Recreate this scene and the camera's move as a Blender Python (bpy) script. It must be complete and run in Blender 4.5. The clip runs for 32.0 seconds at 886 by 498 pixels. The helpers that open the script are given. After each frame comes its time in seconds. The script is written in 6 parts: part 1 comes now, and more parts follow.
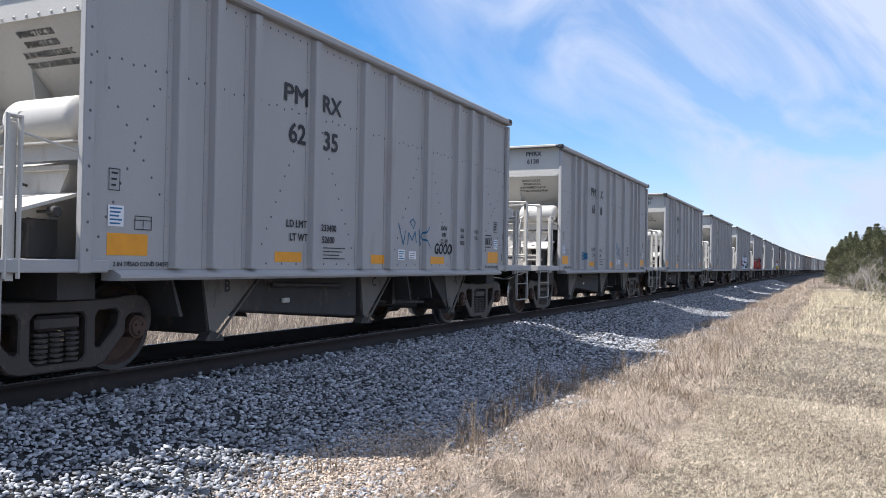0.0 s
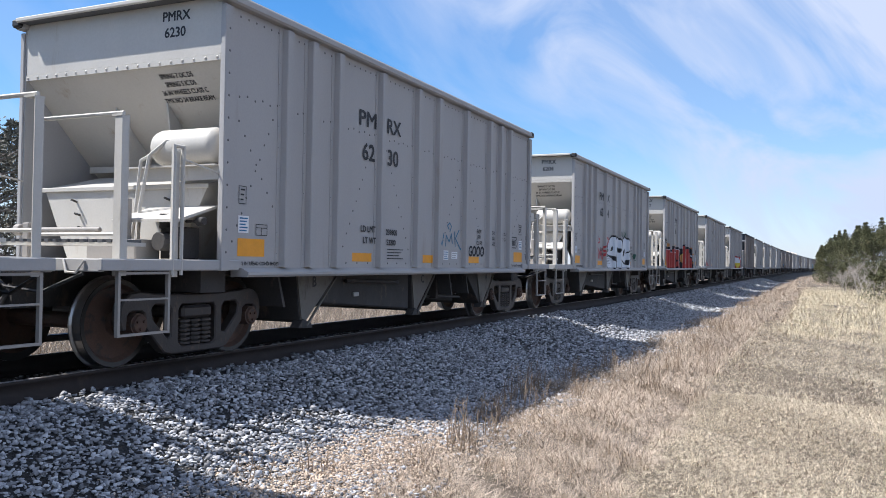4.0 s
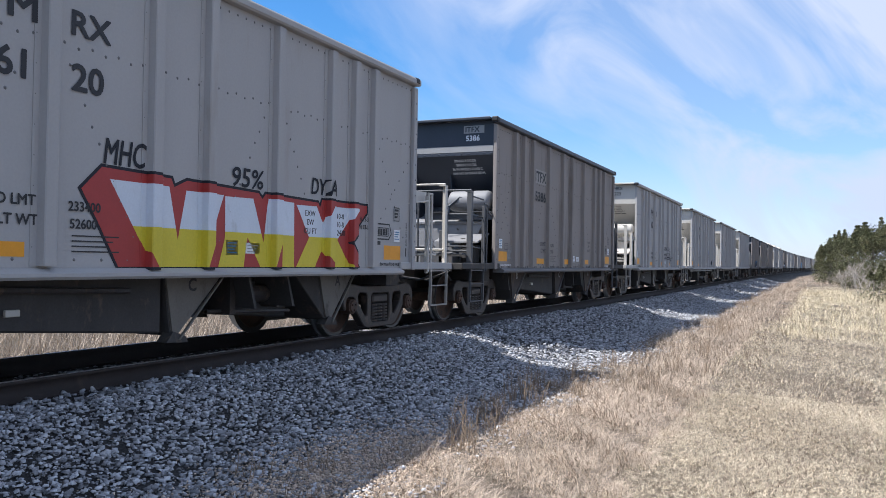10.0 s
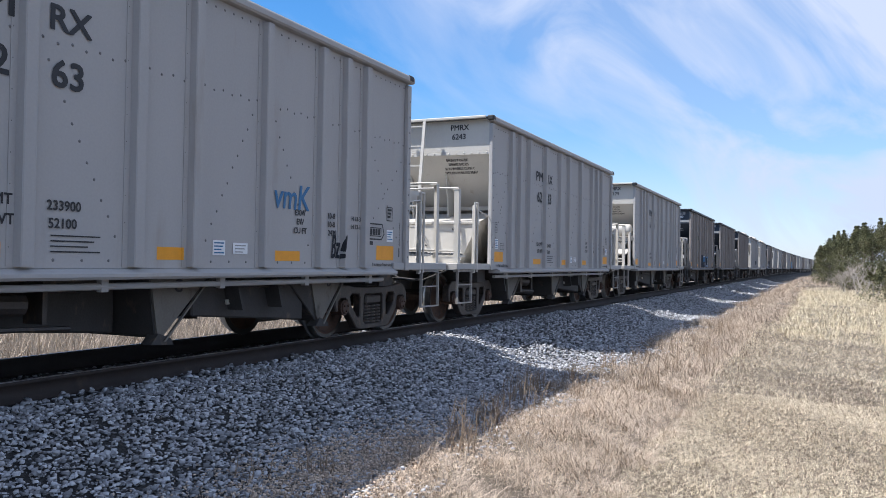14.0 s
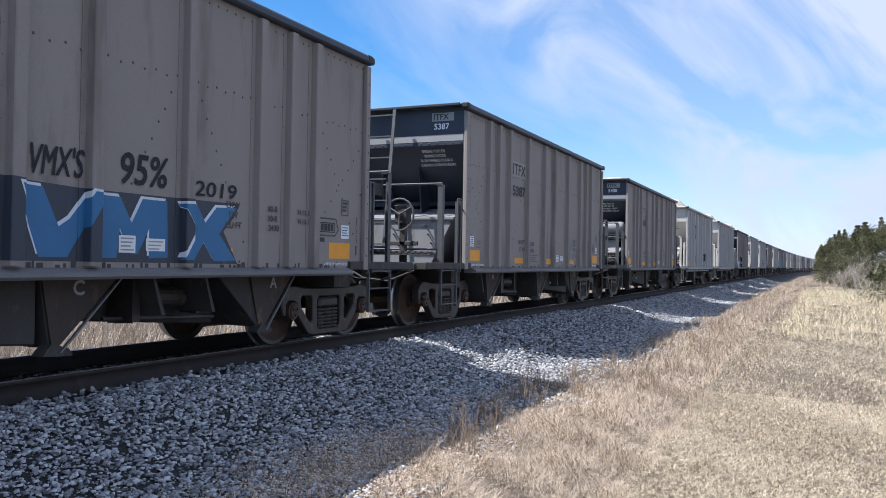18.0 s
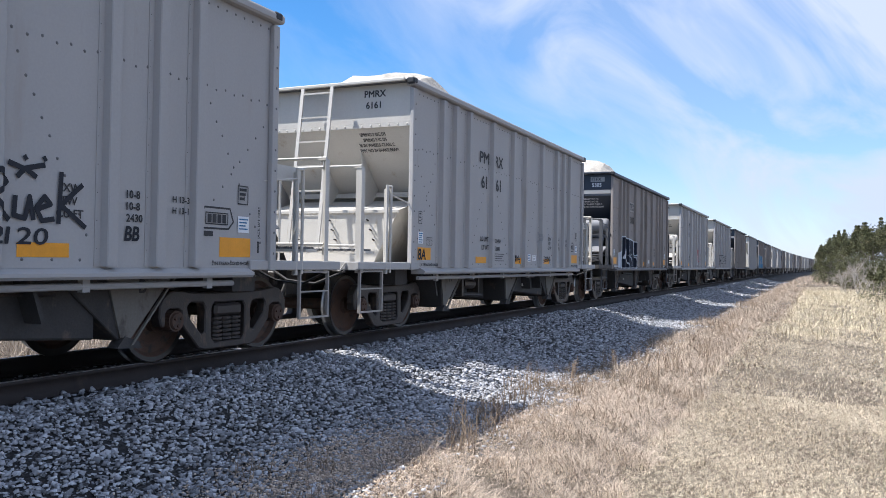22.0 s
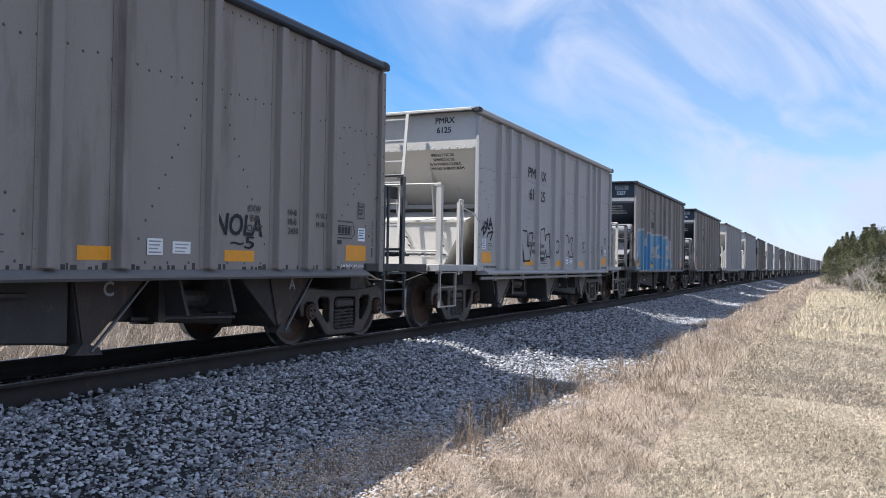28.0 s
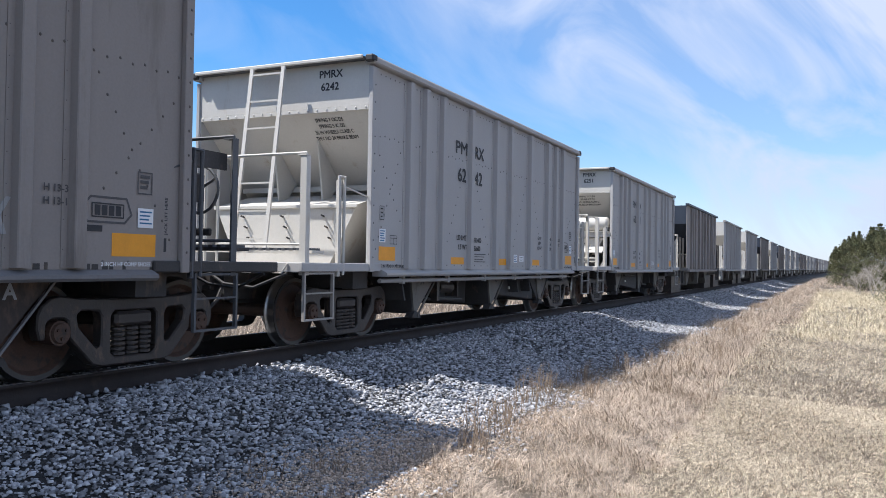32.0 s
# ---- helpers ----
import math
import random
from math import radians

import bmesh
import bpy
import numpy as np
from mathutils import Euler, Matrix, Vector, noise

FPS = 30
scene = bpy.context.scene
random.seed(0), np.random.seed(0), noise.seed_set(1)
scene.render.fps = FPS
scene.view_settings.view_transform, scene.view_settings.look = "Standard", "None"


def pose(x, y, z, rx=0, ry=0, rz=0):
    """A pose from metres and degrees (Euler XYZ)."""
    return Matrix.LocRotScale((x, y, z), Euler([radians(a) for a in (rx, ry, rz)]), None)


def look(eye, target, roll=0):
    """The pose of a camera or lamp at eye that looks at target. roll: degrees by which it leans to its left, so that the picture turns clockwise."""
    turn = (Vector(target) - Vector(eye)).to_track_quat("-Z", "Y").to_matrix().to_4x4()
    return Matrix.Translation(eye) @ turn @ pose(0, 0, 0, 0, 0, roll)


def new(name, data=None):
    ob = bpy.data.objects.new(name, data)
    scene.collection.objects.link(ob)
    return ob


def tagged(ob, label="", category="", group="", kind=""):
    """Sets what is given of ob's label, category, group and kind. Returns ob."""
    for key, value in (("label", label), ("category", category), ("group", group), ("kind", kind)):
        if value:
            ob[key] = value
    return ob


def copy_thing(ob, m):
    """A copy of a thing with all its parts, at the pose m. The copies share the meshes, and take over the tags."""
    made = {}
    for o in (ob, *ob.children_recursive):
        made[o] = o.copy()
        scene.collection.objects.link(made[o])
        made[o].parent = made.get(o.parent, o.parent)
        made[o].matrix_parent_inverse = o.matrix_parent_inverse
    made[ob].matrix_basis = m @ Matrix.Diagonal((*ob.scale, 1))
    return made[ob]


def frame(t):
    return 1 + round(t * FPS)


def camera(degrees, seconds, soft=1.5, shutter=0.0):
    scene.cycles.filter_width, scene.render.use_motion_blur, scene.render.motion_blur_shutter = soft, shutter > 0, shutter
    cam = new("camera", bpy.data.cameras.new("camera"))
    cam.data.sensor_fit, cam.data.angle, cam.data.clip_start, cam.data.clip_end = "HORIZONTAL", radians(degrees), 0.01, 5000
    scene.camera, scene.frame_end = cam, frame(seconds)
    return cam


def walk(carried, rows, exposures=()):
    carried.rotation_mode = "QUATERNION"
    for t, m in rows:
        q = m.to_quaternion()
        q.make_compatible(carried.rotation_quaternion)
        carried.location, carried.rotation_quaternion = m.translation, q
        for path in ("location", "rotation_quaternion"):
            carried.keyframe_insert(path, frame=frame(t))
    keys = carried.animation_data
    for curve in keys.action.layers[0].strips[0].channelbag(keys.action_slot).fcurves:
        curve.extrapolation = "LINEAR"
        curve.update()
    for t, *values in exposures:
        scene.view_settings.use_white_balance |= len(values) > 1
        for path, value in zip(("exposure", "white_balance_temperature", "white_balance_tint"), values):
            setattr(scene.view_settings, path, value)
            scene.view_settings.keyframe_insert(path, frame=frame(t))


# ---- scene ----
# ---------------------------------------------------------------- camera
SECONDS = 32.0
cam = camera(57.08, SECONDS, soft=0.58, shutter=0.0)
EYE = (7.32, 0.0, 1.137)
YAW, PITCH, ROLL = 24.70, 0.885, -0.934
# seconds, turn to the left, tilt up: a hand-held phone that drifts a little
DRIFT = [(0, 0.648, 0.107), (0.5, 0.6, 0.1), (1, 0.5, 0.09), (1.5, 0.403, 0.06), (2, 0.303, 0.046), (2.5, 0.203, 0.04),
         (3.5, 0.07, 0.02), (4.5, 0.006, 0.0), (6, -0.03, 0.03), (7.5, 0.0, 0.0), (9, -0.035, 0.035), (10, 0.006, -0.01),
         (12, -0.045, 0.04), (14, -0.03, 0.03), (16.5, 0.006, -0.012), (19, 0.006, -0.012), (21.5, 0.006, -0.012),
         (22.5, -0.02, 0.02), (23.5, 0.006, 0.02), (24, 0.03, 0.04), (24.5, 0.1, 0.046), (25, 0.165, 0.046),
         (25.5, 0.27, 0.05), (26.5, 0.37, 0.075), (27.5, 0.435, 0.107), (28.5, 0.49, 0.13), (29, 0.551, 0.16),
         (29.5, 0.632, 0.168), (30, 0.699, 0.168), (30.5, 0.78, 0.16), (31, 0.831, 0.127), (31.5, 0.845, 0.107), (32, 0.831, 0.107)]
# the phone opens up a little while dark cars fill the picture: seconds, stops, kelvin, tint
STOPS = [(0, 0.58), (5, 0.55), (7, 0.60), (8, 0.66), (9, 0.57), (12, 0.66), (14, 0.58), (17, 0.60), (18, 0.64), (19, 0.80), (20, 0.86), (21, 0.80), (22, 0.66), (23, 0.54), (24, 0.55),
         (25, 0.74), (26.5, 0.64), (28, 0.58), (30, 0.60), (31, 0.66), (32, 0.60)]
EXPOSURES = [(t, stops, 6080, 11) for t, stops in STOPS]
walk(cam, [(t, pose(*EYE, 90 + PITCH + up, ROLL, YAW + left)) for t, left, up in DRIFT], EXPOSURES)

# ---------------------------------------------------------------- the track's line and the train's way
CURVE_START, CURVATURE = 90.07, 0.000222        # straight, then a wide bend to the right
PITCH_CAR, BODY, FIRST = 13.668, 10.035, -20.054  # coupled length, body length, front of the reference car at 16 s
# metres run at each full second
RUN = [-161.68, -151.97, -142.26, -132.45, -122.60, -112.67, -102.65, -92.58, -82.49, -72.41, -62.33, -52.19, -41.93,
       -31.56, -21.12, -10.64, -0.10, 10.50, 21.16, 31.88, 42.67, 53.48, 64.30, 75.11, 85.91, 96.80, 107.83, 119.02,
       130.25, 141.49, 152.68, 163.91, 175.26]


def bend(s):
    """How far the track's middle has swung to the right, s metres along."""
    e = np.maximum(np.asarray(s, float) - CURVE_START, 0.0)
    return CURVATURE * np.where(e < 650, e * e / 2, 650 * e - 650 * 650 / 2)


def run(t):
    return float(np.interp(t, range(33), RUN))


def on_track(s):
    """The pose of a car whose middle is s metres along."""
    slope = CURVATURE * min(max(s - CURVE_START, 0.0), 650)
    return pose(float(bend(s)), s, 0, 0, 0, -math.degrees(math.atan(slope)))


# ---------------------------------------------------------------- sky, sun, exposure
SUN_TO = Vector((-0.535, -0.315, 0.92)).normalized()      # towards the sun: behind the train, a little behind the camera
world = bpy.data.worlds.new("sky")
scene.world = world
world.use_nodes = True
wn, wl = world.node_tree.nodes, world.node_tree.links
wn.clear()
sky = wn.new("ShaderNodeTexSky")
sky.sky_type, sky.sun_disc = "NISHITA", False
sky.sun_elevation = math.asin(SUN_TO.z)
sky.sun_rotation = math.atan2(SUN_TO.x, SUN_TO.y)
sky.altitude, sky.air_density, sky.dust_density, sky.ozone_density = 200, 1.0, 0.25, 3.5
coord = wn.new("ShaderNodeTexCoord")
# the cloud's grain runs from the upper left down to the lower right, as seen along the line
squash = wn.new("ShaderNodeCombineXYZ")
for axis, way in (("X", (0.90, 0.41, -0.95)), ("Y", (1.75, 0.80, 2.50)), ("Z", (-0.42, 0.91, 0.0))):
    along = wn.new("ShaderNodeVectorMath")
    along.operation = "DOT_PRODUCT"
    along.inputs[1].default_value = way
    wl.new(coord.outputs["Generated"], along.inputs[0])
    wl.new(along.outputs["Value"], squash.inputs[axis])
haze = wn.new("ShaderNodeTexNoise")
haze.inputs["Scale"].default_value, haze.inputs["Detail"].default_value = 2.6, 9.0
haze.inputs["Roughness"].default_value, haze.inputs["Distortion"].default_value = 0.55, 0.9
ramp = wn.new("ShaderNodeValToRGB")
ramp.color_ramp.elements[0].position, ramp.color_ramp.elements[1].position = 0.40, 0.66
cloud = wn.new("ShaderNodeMixRGB")
cloud.inputs[2].default_value = (6.9, 7.7, 9.5, 1)
back = wn.new("ShaderNodeBackground")
back.inputs["Strength"].default_value = 0.067
wout = wn.new("ShaderNodeOutputWorld")
wl.new(squash.outputs["Vector"], haze.inputs["Vector"])
wl.new(haze.outputs["Fac"], ramp.inputs["Fac"])
# a bank of thin cloud over the far end of the line, and haze along the horizon
bank = wn.new("ShaderNodeVectorMath")
bank.operation = "DOT_PRODUCT"
bank.inputs[1].default_value = (0.684, 0.062, 0.727)
wl.new(coord.outputs["Generated"], bank.inputs[0])
inside = wn.new("ShaderNodeMapRange")
inside.interpolation_type = "SMOOTHSTEP"
inside.inputs["From Min"].default_value, inside.inputs["From Max"].default_value = -0.11, 0.12
inside.inputs["To Min"].default_value, inside.inputs["To Max"].default_value = 0.30, 1.0
wl.new(bank.outputs["Value"], inside.inputs["Value"])
veil = wn.new("ShaderNodeMath")
veil.operation = "MULTIPLY_ADD"
veil.inputs[1].default_value, veil.inputs[2].default_value = 0.78, 0.42
wl.new(ramp.outputs["Color"], veil.inputs[0])
cover = wn.new("ShaderNodeMath")
cover.operation = "MULTIPLY"
wl.new(inside.outputs["Result"], cover.inputs[0])
wl.new(veil.outputs[0], cover.inputs[1])
height = wn.new("ShaderNodeSeparateXYZ")
wl.new(coord.outputs["Generated"], height.inputs[0])
low = wn.new("ShaderNodeMapRange")
low.inputs["From Min"].default_value, low.inputs["From Max"].default_value = 0.24, 0.0
low.inputs["To Min"].default_value, low.inputs["To Max"].default_value = 0.0, 0.75
wl.new(height.outputs["Z"], low.inputs["Value"])
both = wn.new("ShaderNodeMath")
both.operation, both.use_clamp = "MAXIMUM", True
wl.new(cover.outputs[0], both.inputs[0])
wl.new(low.outputs["Result"], both.inputs[1])
wl.new(both.outputs[0], cloud.inputs[0])
rich = wn.new("ShaderNodeHueSaturation")
rich.inputs["Saturation"].default_value, rich.inputs["Value"].default_value = 1.44, 1.72
wl.new(sky.outputs["Color"], rich.inputs["Color"])
wl.new(rich.outputs["Color"], cloud.inputs[1])
wl.new(cloud.outputs["Color"], back.inputs["Color"])
wl.new(back.outputs["Background"], wout.inputs["Surface"])
sun = new("sun", bpy.data.lights.new("sun", "SUN"))
sun.data.energy, sun.data.angle, sun.data.color = 5.0, radians(0.53), (1.0, 0.95, 0.87)
sun.matrix_world = look((0, 0, 60), Vector((0, 0, 60)) - SUN_TO)


# ---------------------------------------------------------------- materials
def material(name, colour, rough=0.6, metal=0.0, spread=0.15, scale=6.0, fine=60.0, bump=0.0, stain=None, streak=1.0, per=0.0, bump_scale=0.0):
    """A surface with grain at two scales. stain: a second colour that shows in patches; streak: how far the
    patches are drawn out downwards; per: how much pieces differ from one another."""
    m = bpy.data.materials.new(name)
    m.use_nodes = True
    n, l = m.node_tree.nodes, m.node_tree.links
    b = n["Principled BSDF"]
    b.inputs["Roughness"].default_value, b.inputs["Metallic"].default_value = rough, metal
    tc = n.new("ShaderNodeTexCoord")
    mp = n.new("ShaderNodeMapping")
    mp.inputs["Scale"].default_value = (1, 1, 1 / streak)
    l.new(tc.outputs["Object"], mp.inputs["Vector"])
    big = n.new("ShaderNodeTexNoise")
    big.inputs["Scale"].default_value, big.inputs["Detail"].default_value = scale, 5.0
    l.new(mp.outputs["Vector"], big.inputs["Vector"])
    small = n.new("ShaderNodeTexNoise")
    small.inputs["Scale"].default_value, small.inputs["Detail"].default_value = fine, 3.0
    l.new(tc.outputs["Object"], small.inputs["Vector"])
    shade = n.new("ShaderNodeValToRGB")
    lo, hi = [max(c * (1 - spread), 0) for c in colour], [min(c * (1 + spread), 1) for c in colour]
    shade.color_ramp.elements[0].color, shade.color_ramp.elements[1].color = (*lo, 1), (*hi, 1)
    shade.color_ramp.elements[0].position, shade.color_ramp.elements[1].position = 0.3, 0.7
    mix = n.new("ShaderNodeMath")
    mix.operation = "MULTIPLY_ADD"
    mix.inputs[1].default_value, mix.inputs[2].default_value = 0.6, 0.0
    l.new(big.outputs["Fac"], mix.inputs[0])
    add = n.new("ShaderNodeMath")
    add.operation = "MULTIPLY_ADD"
    add.inputs[1].default_value = 0.4
    l.new(small.outputs["Fac"], add.inputs[0])
    l.new(mix.outputs[0], add.inputs[2])
    l.new(add.outputs[0], shade.inputs["Fac"])
    out = shade.outputs["Color"]
    if stain:
        patch = n.new("ShaderNodeTexNoise")
        patch.inputs["Scale"].default_value, patch.inputs["Detail"].default_value = scale * 1.7, 8.0
        patch.inputs["Roughness"].default_value = 0.65
        l.new(mp.outputs["Vector"], patch.inputs["Vector"])
        cut = n.new("ShaderNodeValToRGB")
        cut.color_ramp.elements[0].position, cut.color_ramp.elements[1].position = stain[3], stain[3] + 0.12
        l.new(patch.outputs["Fac"], cut.inputs["Fac"])
        over = n.new("ShaderNodeMixRGB")
        over.inputs[2].default_value = (*stain[:3], 1)
        l.new(cut.outputs["Color"], over.inputs[0])
        l.new(out, over.inputs[1])
        out = over.outputs["Color"]
    if per:
        info = n.new("ShaderNodeNewGeometry")
        rnd = n.new("ShaderNodeMapRange")
        rnd.inputs["To Min"].default_value, rnd.inputs["To Max"].default_value = 1 - per, 1 + per
        l.new(info.outputs["Random Per Island"], rnd.inputs["Value"])
        mul = n.new("ShaderNodeMixRGB")
        mul.blend_type, mul.inputs[0].default_value = "MULTIPLY", 1.0
        l.new(out, mul.inputs[1])
        l.new(rnd.outputs[0], mul.inputs[2])
        out = mul.outputs["Color"]
    l.new(out, b.inputs["Base Color"])
    if bump:
        bp = n.new("ShaderNodeBump")
        bp.inputs["Strength"].default_value, bp.inputs["Distance"].default_value = bump, bump_scale or 0.01
        l.new(small.outputs["Fac"], bp.inputs["Height"])
        l.new(bp.outputs["Normal"], b.inputs["Normal"])
    return m


M = {
    "grey": material("pale_grey_car_paint", (0.385, 0.372, 0.362), 0.8, 0, 0.06, 1.2, 40, 0.05, (0.345, 0.32, 0.295, 0.60), 5),
    "brown": material("brown_grey_car_paint", (0.262, 0.233, 0.214), 0.8, 0, 0.09, 1.2, 40, 0.05, (0.19, 0.165, 0.145, 0.55), 6),
    # side rivets darker than their wall, imitating the shade beneath each head
    "rivet_grey": material("shade_dark_grey_rivet", (0.16, 0.155, 0.155), 0.6, 0, 0.1, 9, 60),
    "rivet_brown": material("shade_dark_brown_rivet", (0.11, 0.095, 0.085), 0.6, 0, 0.1, 9, 60),
    "navy": material("dark_blue_car_paint", (0.030, 0.038, 0.055), 0.5, 0, 0.15, 2, 40, 0.05, (0.10, 0.095, 0.09, 0.62), 4),
    "cream": material("cream_end_paint", (0.52, 0.492, 0.445), 0.6, 0, 0.07, 2, 40, 0.05, (0.40, 0.335, 0.26, 0.60), 4),
    "rail_dark": material("dark_grey_railing_and_lip_shade", (0.078, 0.08, 0.086), 0.6, 0, 0.2, 3, 50, 0.1, (0.14, 0.125, 0.115, 0.58), 2),
    "under": material("sooty_underframe_steel", (0.05, 0.046, 0.044), 0.8, 0, 0.3, 3, 50, 0.2, (0.13, 0.10, 0.075, 0.58), 2),
    "sill_dark": material("dusty_dark_sill_paint", (0.155, 0.15, 0.152), 0.6, 0, 0.15, 2, 40, 0.1, (0.11, 0.10, 0.095, 0.58), 2),
    "hopper": material("dusty_hopper_steel", (0.16, 0.145, 0.125), 0.8, 0, 0.2, 2, 40, 0.15, (0.07, 0.06, 0.05, 0.55), 2),
    "hopper_dark": material("dark_hopper_paint", (0.050, 0.037, 0.031), 0.75, 0, 0.25, 2, 40, 0.15, (0.125, 0.080, 0.055, 0.54), 2),
    "frame": material("cast_steel_truck", (0.047, 0.039, 0.035), 0.5, 0.1, 0.25, 5, 60, 0.3, (0.11, 0.078, 0.056, 0.56), 2),
    "wheel": material("rusty_wheel_steel", (0.095, 0.056, 0.040), 0.75, 0.2, 0.25, 5, 60, 0.2, (0.05, 0.04, 0.035, 0.55), 1),
    "tread": material("polished_wheel_tread", (0.38, 0.37, 0.36), 0.3, 1.0, 0.08, 6, 80),
    "rail": material("dark_rail_steel", (0.034, 0.025, 0.022), 0.8, 0.1, 0.25, 4, 60, 0.2, (0.055, 0.038, 0.03, 0.58), 1),
    "railhead": material("worn_rail_head", (0.55, 0.52, 0.50), 0.5, 1.0, 0.1, 4, 60),
    "tie": material("weathered_tie_wood", (0.075, 0.062, 0.052), 0.9, 0, 0.35, 4, 60, 0.5),
    "yellow": material("yellow_reflective_tape", (0.76, 0.31, 0.006), 0.45, 0, 0.08, 9, 60),
    "white": material("white_decal", (0.74, 0.75, 0.76), 0.5, 0, 0.04, 9, 60),
    "black": material("black_stencil", (0.022, 0.022, 0.025), 0.6, 0, 0.2, 9, 60),
    # bed coloured near-black: stands in for shade in the gaps between stones
    "ballast": material("ballast_bed_gap_shade", (0.026, 0.025, 0.025), 0.9, 0, 0.6, 14, 34, 1.0, (0.02, 0.02, 0.02, 0.52), 1, 0, 0.05),
    "stone": material("crushed_limestone", (0.36, 0.36, 0.374), 0.9, 0, 0.25, 9, 60, 0.3, None, 1, 0.60),
    "straw": material("dry_grass_soil", (0.15, 0.118, 0.086), 0.95, 0, 0.55, 7, 70, 1.0, (0.08, 0.062, 0.045, 0.5), 1, 0, 0.05),
    "blade": material("dry_grass_blade", (0.44, 0.352, 0.272), 0.8, 0, 0.25, 0.9, 60, 0, (0.35, 0.27, 0.195, 0.56), 1, 0.50),
    "lane_blade": material("mown_straw_blade", (0.55, 0.46, 0.335), 0.8, 0, 0.2, 1.3, 60, 0, (0.43, 0.35, 0.24, 0.56), 1, 0.45),
    "pale_blade": material("bleached_grass_blade", (0.66, 0.56, 0.38), 0.8, 0, 0.1, 3, 60, 0, None, 1, 0.25),
    "litter": material("brown_grass_litter", (0.21, 0.155, 0.115), 0.9, 0, 0.25, 3, 60, 0, None, 1, 0.55),
    "rim": material("worn_wheel_rim", (0.045, 0.042, 0.04), 0.38, 0.5, 0.2, 6, 60),
    "ochre": material("ochre_spray_paint", (0.44, 0.20, 0.06), 0.5, 0, 0.12, 3, 50),
    "dust": material("tan_road_dust_gravel", (0.50, 0.395, 0.305), 0.9, 0, 0.2, 9, 60, 0.3, None, 1, 0.45),
    "toe": material("dusty_gravel_bed", (0.085, 0.072, 0.062), 0.95, 0, 0.45, 9, 70, 1.0, (0.05, 0.043, 0.038, 0.54), 1, 0, 0.03),
    "leaf": material("juniper_foliage", (0.113, 0.114, 0.053), 0.8, 0, 0.3, 0.8, 20, 0, (0.19, 0.165, 0.085, 0.55), 1, 0.5),
    "bark": material("grey_bark", (0.20, 0.17, 0.145), 0.9, 0, 0.25, 5, 50, 0.4),
    "red": material("red_spray_paint", (0.36, 0.035, 0.03), 0.5, 0, 0.12, 3, 50),
    "blue": material("blue_spray_paint", (0.028, 0.14, 0.30), 0.5, 0, 0.12, 3, 50),
    "pale_blue": material("pale_blue_spray_paint", (0.13, 0.27, 0.38), 0.5, 0, 0.12, 3, 50),
    "bright_blue": material("bright_blue_spray_paint", (0.055, 0.22, 0.42), 0.5, 0, 0.12, 3, 50),
    "chalk": material("thin_chalky_spray_paint", (0.41, 0.39, 0.378), 0.6, 0, 0.12, 2, 40, 0, (0.38, 0.345, 0.32, 0.6), 2),
    "midnight": material("midnight_blue_spray_paint", (0.010, 0.015, 0.030), 0.85, 0, 0.15, 3, 50),
    "teal": material("teal_spray_paint", (0.02, 0.14, 0.25), 0.5, 0, 0.15, 5, 50),
    "spray_white": material("chalky_white_spray_paint", (0.62, 0.66, 0.72), 0.55, 0, 0.08, 2, 40, 0, (0.48, 0.50, 0.52, 0.6), 2),
    "spray_yellow": material("yellow_spray_paint", (0.62, 0.50, 0.03), 0.5, 0, 0.12, 2, 40),
    "faint_ink": material("faded_black_stencil", (0.085, 0.08, 0.08), 0.8, 0, 0.25, 6, 60),
    "ink": material("black_spray_paint", (0.016, 0.018, 0.025), 0.8, 0, 0.2, 4, 50),
    "crimson": material("crimson_spray_paint", (0.42, 0.05, 0.06), 0.5, 0, 0.12, 3, 50),
    "green_ink": material("dark_green_spray_paint", (0.02, 0.09, 0.06), 0.5, 0, 0.12, 3, 50),
    "faded_brown": material("faded_brown_panel", (0.31, 0.285, 0.26), 0.6, 0, 0.06, 3, 50),
    "faded": material("faded_grey_paint", (0.30, 0.30, 0.30), 0.6, 0, 0.1, 3, 50),
    "weed": material("brown_weed_stalk", (0.27, 0.20, 0.14), 0.9, 0, 0.2, 4, 50, 0, None, 1, 0.35),
    "oak": material("dark_tree_foliage", (0.125, 0.12, 0.095), 0.8, 0, 0.3, 0.8, 20, 0, None, 1, 0.5),
    "twig": material("pale_dead_twig", (0.34, 0.30, 0.26), 0.9, 0, 0.15, 4, 50),
    "pale": material("pale_dusty_end_paint", (0.235, 0.235, 0.245), 0.6, 0, 0.08, 2, 40, 0.05, (0.19, 0.175, 0.16, 0.55), 3),
    "load": material("crushed_stone_load", (0.52, 0.47, 0.40), 0.95, 0, 0.25, 8, 40, 0.8, None, 1, 0, 0.04),
}


# ---------------------------------------------------------------- mesh tools
def box(bm, x0, x1, y0, y1, z0, z1):
    v = [bm.verts.new(p) for p in ((x0, y0, z0), (x1, y0, z0), (x1, y1, z0), (x0, y1, z0), (x0, y0, z1), (x1, y0, z1), (x1, y1, z1), (x0, y1, z1))]
    for f in ((3, 2, 1, 0), (4, 5, 6, 7), (0, 1, 5, 4), (1, 2, 6, 5), (2, 3, 7, 6), (3, 0, 4, 7)):
        bm.faces.new([v[i] for i in f])
    return bm


